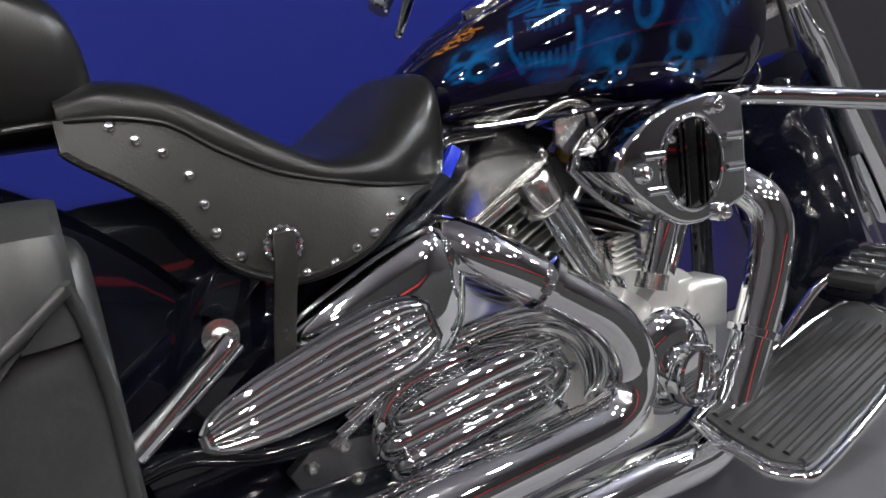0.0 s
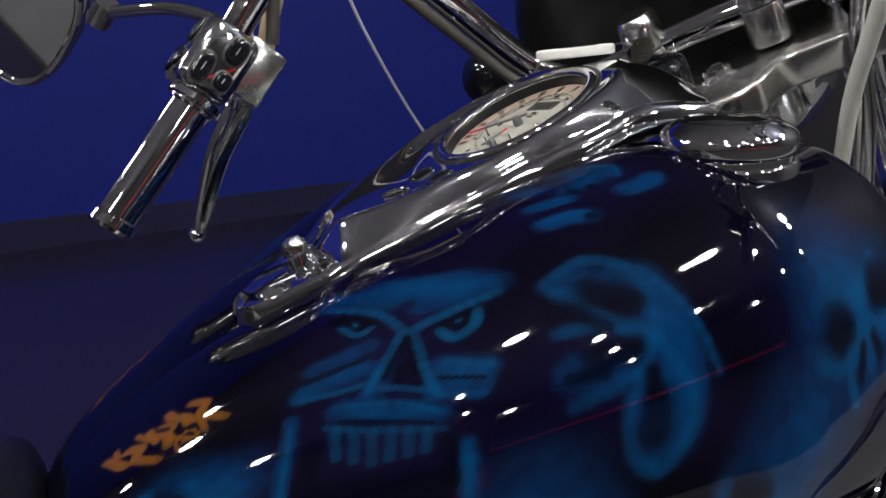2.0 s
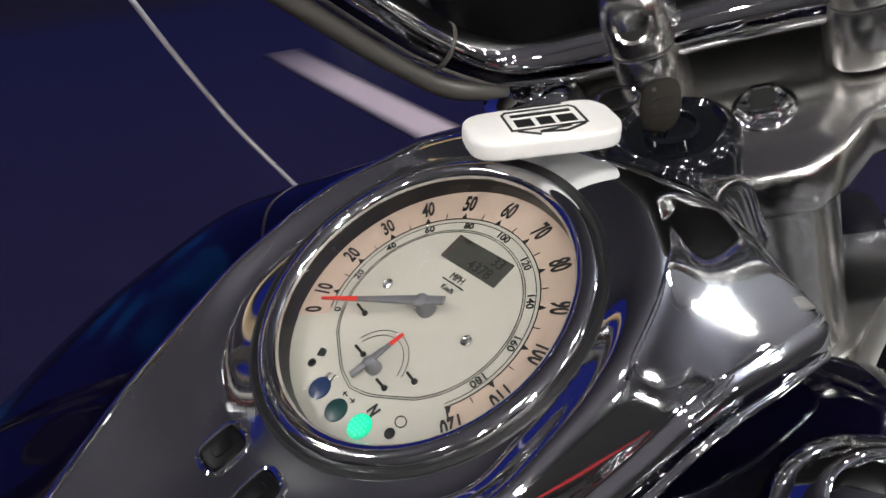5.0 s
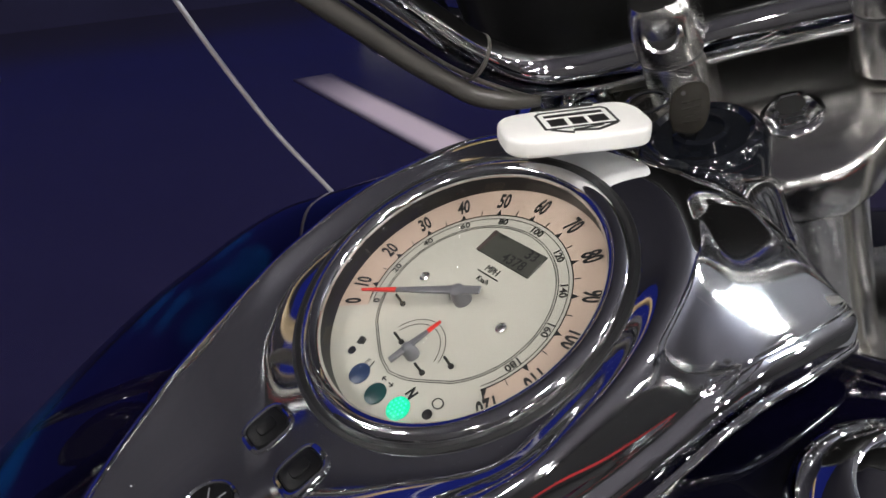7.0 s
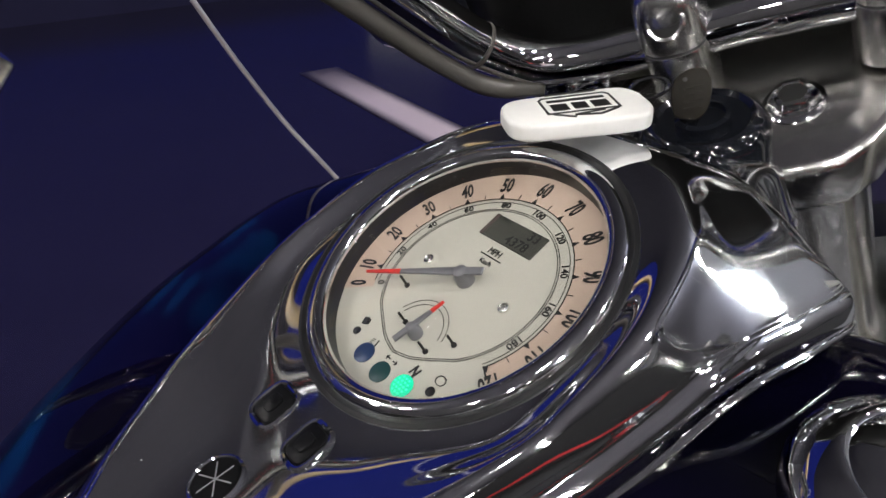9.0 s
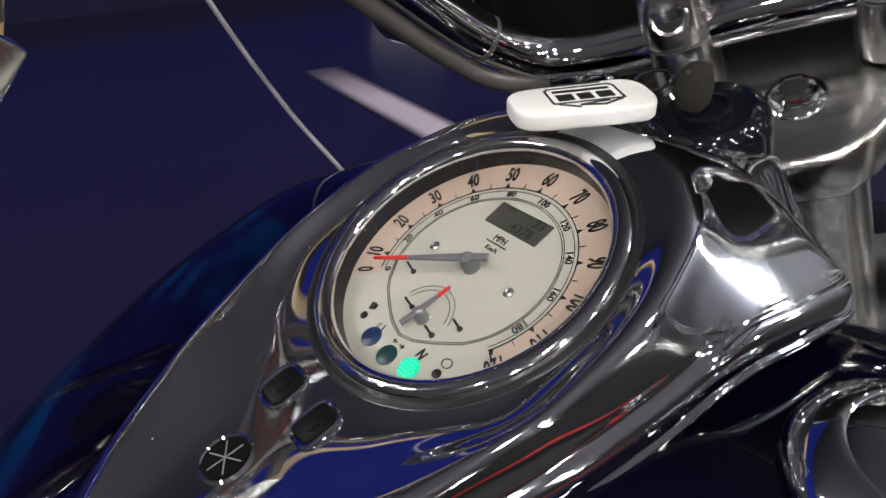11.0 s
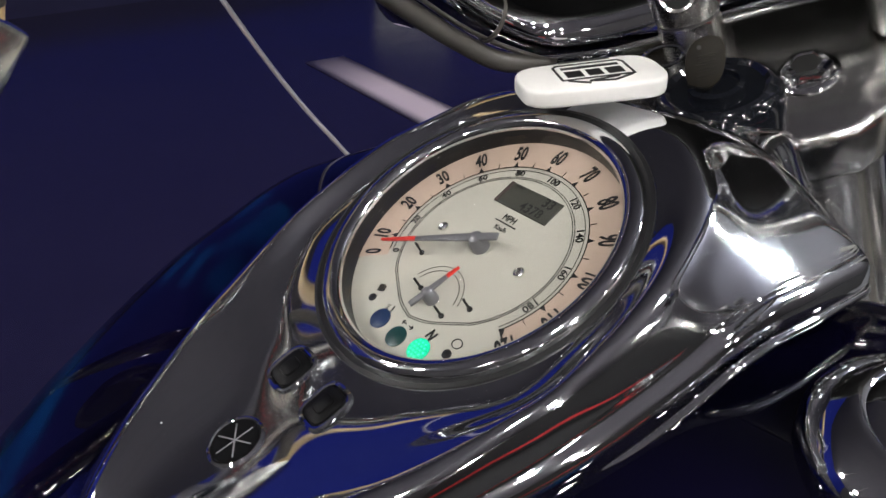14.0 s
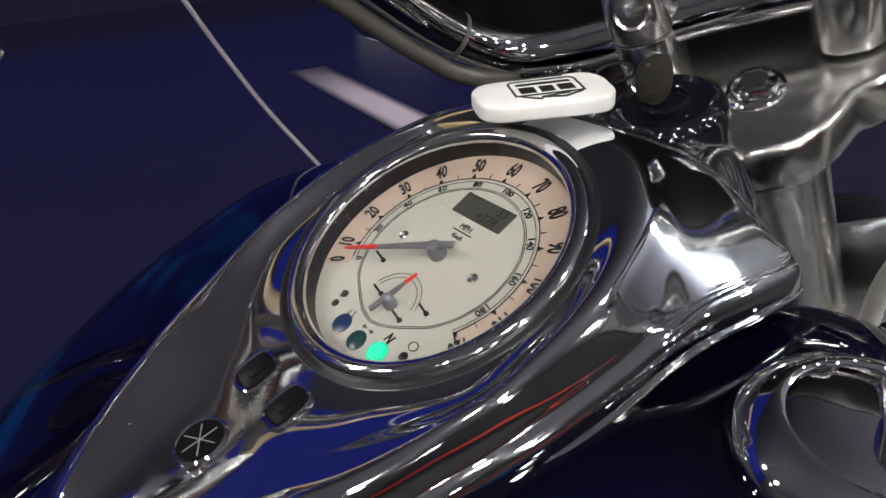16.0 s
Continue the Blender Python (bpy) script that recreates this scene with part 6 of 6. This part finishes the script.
# cables
PALE = shader("pale_cable_jacket", (0.42, 0.4, 0.44), 0.45, vary=0.1, scale=200)
TAN = shader("yellowed_clear_hose", (0.42, 0.3, 0.15), 0.3, vary=0.15, scale=80)
part("cable", tube([st(-0.30, -0.09, 0.21), st(-0.285, -0.075, 0.255), (-0.085, 0.188, 1.165), (-0.058, 0.195, 1.118), (-0.040, 0.198, 1.075), (-0.027, 0.2, 1.045), (-0.004, 0.201, 1.00), (0.022, 0.201, 0.955), (0.048, 0.2, 0.917), (0.085, 0.19, 0.86), (0.11, 0.16, 0.78)], 0.0014, 10), PALE, bike, "thin pale control cable")
part("cable", tube([st(-0.31, -0.085, 0.19), st(-0.288, -0.05, 0.225), st(-0.268, -0.02, 0.245), st(-0.215, 0.03, 0.235), st(-0.15, 0.09, 0.15), st(-0.1, 0.11, 0.02)], 0.0075, 12), TAN, bike, "yellowed clear cable sleeve")
part("cable", tube([st(0.27, -0.085, 0.188), st(0.235, -0.045, 0.178), st(0.18, 0.01, 0.12), st(0.13, 0.0, 0.04), st(0.105, -0.012, -0.02), st(0.09, -0.018, -0.09), st(0.06, -0.01, -0.2)], 0.0085, 12), SATIN, bike)
WHITEHOSE = shader("white_braided_hose", (0.62, 0.61, 0.57), 0.4, bump=0.3, scale=600, vary=0.1)
part("cable", tube([st(0.125, -0.045, 0.02), st(0.092, -0.035, -0.045), st(0.072, -0.03, -0.095), st(0.05, -0.025, -0.16), st(0.035, -0.02, -0.25)], 0.0062, 12), WHITEHOSE, bike, "white braided hose")
part("cable", tube([st(0.135, -0.03, 0.0), st(0.125, -0.035, -0.07), st(0.10, -0.02, -0.15), st(0.08, 0.0, -0.3)], 0.006, 12), RUBBER, bike)
GREYHOSE = shader("dull_grey_cable_jacket", (0.075, 0.07, 0.064), 0.32, vary=0.12, scale=120, spec=0.4)
beside = [tuple(np.add(st(*p), (-0.0125, 0.003, -0.014))) for p in BAR[3:9]]
part("cable", tube([st(0.0, 0.075, -0.05), st(-0.05, 0.066, -0.02), st(-0.09, 0.055, -0.006)] + beside + [st(-0.29, -0.085, 0.2)], 0.0056, 14), GREYHOSE, bike, "dull grey cable sleeve along the handlebar")
m = STEER @ axes((-0.146, 0.030, 0.052), (1, 0, 0), (-0.45, -0.3, 0.85))
part("cable_tie", lathe([(0.0128, -0.0011), (0.0134, -0.0009), (0.0134, 0.0009), (0.0128, 0.0011)], m, 24, None, False), GREYHOSE, bike)

# ignition lock, key and foam tag
KEY = axes((0.128, -0.005, 0.973), (1, 0, 0), (-0.35, 0, 0.94))
lock = part("ignition_lock", lathe([(0.027, -0.012), (0.027, 0.008), (0.0245, 0.014), (0.021, 0.016), (0.019, 0.014), (0.0, 0.013)], KEY, 40), GLOSSBLACK, bike, "black ignition lock on the console")
AGED = shader("aged_key_metal", (0.013, 0.011, 0.008), 0.45, 0.0, vary=0.5, scale=160, rough_vary=0.1, spec=0.12)
key = thing("ignition_key", "worn metal key standing in the ignition lock", "key")
BOW = axes((0.1175, -0.0015, 0.9975), (0.62, -0.78, 0.1), (-0.74, -0.55, 0.38)) @ Matrix.Diagonal((0.85, 0.85, 1, 1))
bow = [(-0.0075, -0.011), (-0.0095, -0.002), (-0.0075, 0.008), (0.0, 0.0125), (0.0075, 0.011), (0.0095, 0.002), (0.0075, -0.008), (0.002, -0.0125)]
part("key_bow", prism([(p[0], p[1]) for p in spline([(x, y, 0) for x, y in bow + bow[:1]], 3)[:-1]], 0.0026, BOW @ pose(0, 0, -0.0013), 0.0007), AGED, key, "dark worn key bow")
part("bow_hole", lathe([(0.0022, 0.0012), (0.0001, 0.0014), (0, 0.0016)], BOW @ pose(-0.003, 0.007, 0), 14), INK, key)
for k in range(4):
    part("bow_rib", rbox((0.009, 0.0011, 0.0006), BOW @ pose(0.0008, -0.0065 + 0.0032 * k, 0.0014, 0, 0, 12), 0.0002, 1), AGED, key)
part("lock_barrel", lathe([(0.0115, 0.012), (0.0115, 0.0165), (0.0095, 0.0172), (0.009, 0.0155), (0, 0.0155)], KEY, 28), GLOSSBLACK, lock)
part("key_blade", tube([(0.1165, -0.002, 0.990), (0.122, -0.0035, 0.984), (0.127, -0.005, 0.978)], 0.0028, 8, 2, None, 0.5), AGED, key)
part("split_ring", tube([(0.1035 + 0.0068 * math.cos(t), 0.009 - 0.0045 * math.cos(t) + 0.002 * math.sin(t), 1.0005 + 0.0018 * math.cos(t) + 0.0036 * math.sin(t)) for t in np.linspace(0, 2 * math.pi, 24)], 0.0008, 6, 0), CHROME, key)
tag = thing("key_tag", "white foam key tag with black printing lying against the gauge", "key tag")
TAG = axes((0.0590, 0.0065, 0.9992), (0.89, -0.44, 0.095), (-0.07, -0.05, 0.99)) @ Matrix.Diagonal((0.95, 0.95, 0.95, 1))
outline = [(-0.0305, 0.0), (-0.0295, -0.0085), (-0.023, -0.0138), (-0.006, -0.0150), (0.012, -0.0158), (0.0235, -0.0148), (0.0285, -0.008), (0.0292, 0.0), (0.0285, 0.008), (0.0235, 0.0148), (0.012, 0.0158), (-0.006, 0.0150), (-0.023, 0.0138), (-0.0295, 0.0085)]
part("tag_body", prism([(p[0], p[1]) for p in spline([(x, y, 0) for x, y in outline + outline[:1]], 4)[:-1]], 0.0075, TAG @ pose(0, 0, -0.004), 0.0018, None, 3), WHITETAG, tag)
frame_pts = [(-0.013, -0.0095), (0.013, -0.0095), (0.0148, -0.0075), (0.0148, 0.0065), (-0.0148, 0.0065), (-0.0148, -0.0075)]
FLIP = TAG @ pose(0.001, 0.001, 0.00365, 0, 0, 180)
bm = bmesh.new()
for p, q in zip(frame_pts, frame_pts[1:] + frame_pts[:1]):
    rbox((math.dist(p, q) + 0.0007, 0.0009, 0.0003), FLIP @ pose((p[0] + q[0]) / 2, (p[1] + q[1]) / 2, 0, 0, 0, math.degrees(math.atan2(q[1] - p[1], q[0] - p[0]))), 0, 1, bm)
for x, w in ((-0.0085, 0.0068), (0.0, 0.006), (0.0085, 0.0068)):
    rbox((w, 0.0062, 0.0003), FLIP @ pose(x, 0.001, 0), 0, 1, bm)
rbox((0.024, 0.002, 0.0003), FLIP @ pose(0, -0.0055, 0), 0, 1, bm)
rbox((0.022, 0.0013, 0.0003), FLIP @ pose(0, -0.0125, 0), 0, 1, bm)
for x, y, w, h, r in ((-0.009, 0.0095, 0.010, 0.0012, 25), (0.0, 0.0105, 0.010, 0.0013, -10), (0.009, 0.0095, 0.009, 0.0012, -30), (-0.002, 0.0085, 0.012, 0.0012, 8)):
    rbox((w, h, 0.0003), FLIP @ pose(x, y, 0, 0, 0, r), 0, 1, bm)
part("print", bm, INK, tag, "black printed emblem", smooth=False)
part("tag_loop", tube([(0.084, -0.002, 0.9985), (0.091, 0.006, 0.9985), (0.098, 0.011, 0.998)], 0.0012, 6, 3), CHROME, tag)

# ceiling lamps over the showroom
BULB = shader("lamp_glow", (1.0, 0.97, 0.94), 0.5, emit=LAMP_GLOW)
COOLBULB = shader("cool_lamp_glow", (0.88, 0.95, 1.0), 0.5, emit=LAMP_GLOW)
HOUSING = shader("lamp_housing", (0.05, 0.05, 0.05), 0.5)


globe = thing("ceiling_lamp", "round white globe lamp hanging from the ceiling", "lamp")
bm = bmesh.new()
bmesh.ops.create_uvsphere(bm, u_segments=24, v_segments=14, radius=0.308)
part("bulb", bm, COOLBULB, globe)
part("rod", lathe([(0.1, 0.28), (0.1, 0.35), (0.02, 0.37), (0.012, CEILING_Z - LAMP_Z)], None, 20), HOUSING, globe)
globe.matrix_world = Matrix.Translation((*GLOBE, LAMP_Z))
small = thing("ceiling_lamp", "small white globe lamp hanging from the ceiling", "lamp", "small ceiling lamps")
bm = bmesh.new()
bmesh.ops.create_uvsphere(bm, u_segments=18, v_segments=12, radius=0.12)
part("bulb", bm, BULB, small)
part("rod", lathe([(0.06, 0.1), (0.06, 0.15), (0.014, 0.15), (0.006, CEILING_Z - SMALL_Z)], None, 14), HOUSING, small)
small.matrix_world = Matrix.Translation((*BULBS[0], SMALL_Z))
for x, y in BULBS[1:]:
    copy_thing(small, pose(x, y, SMALL_Z))
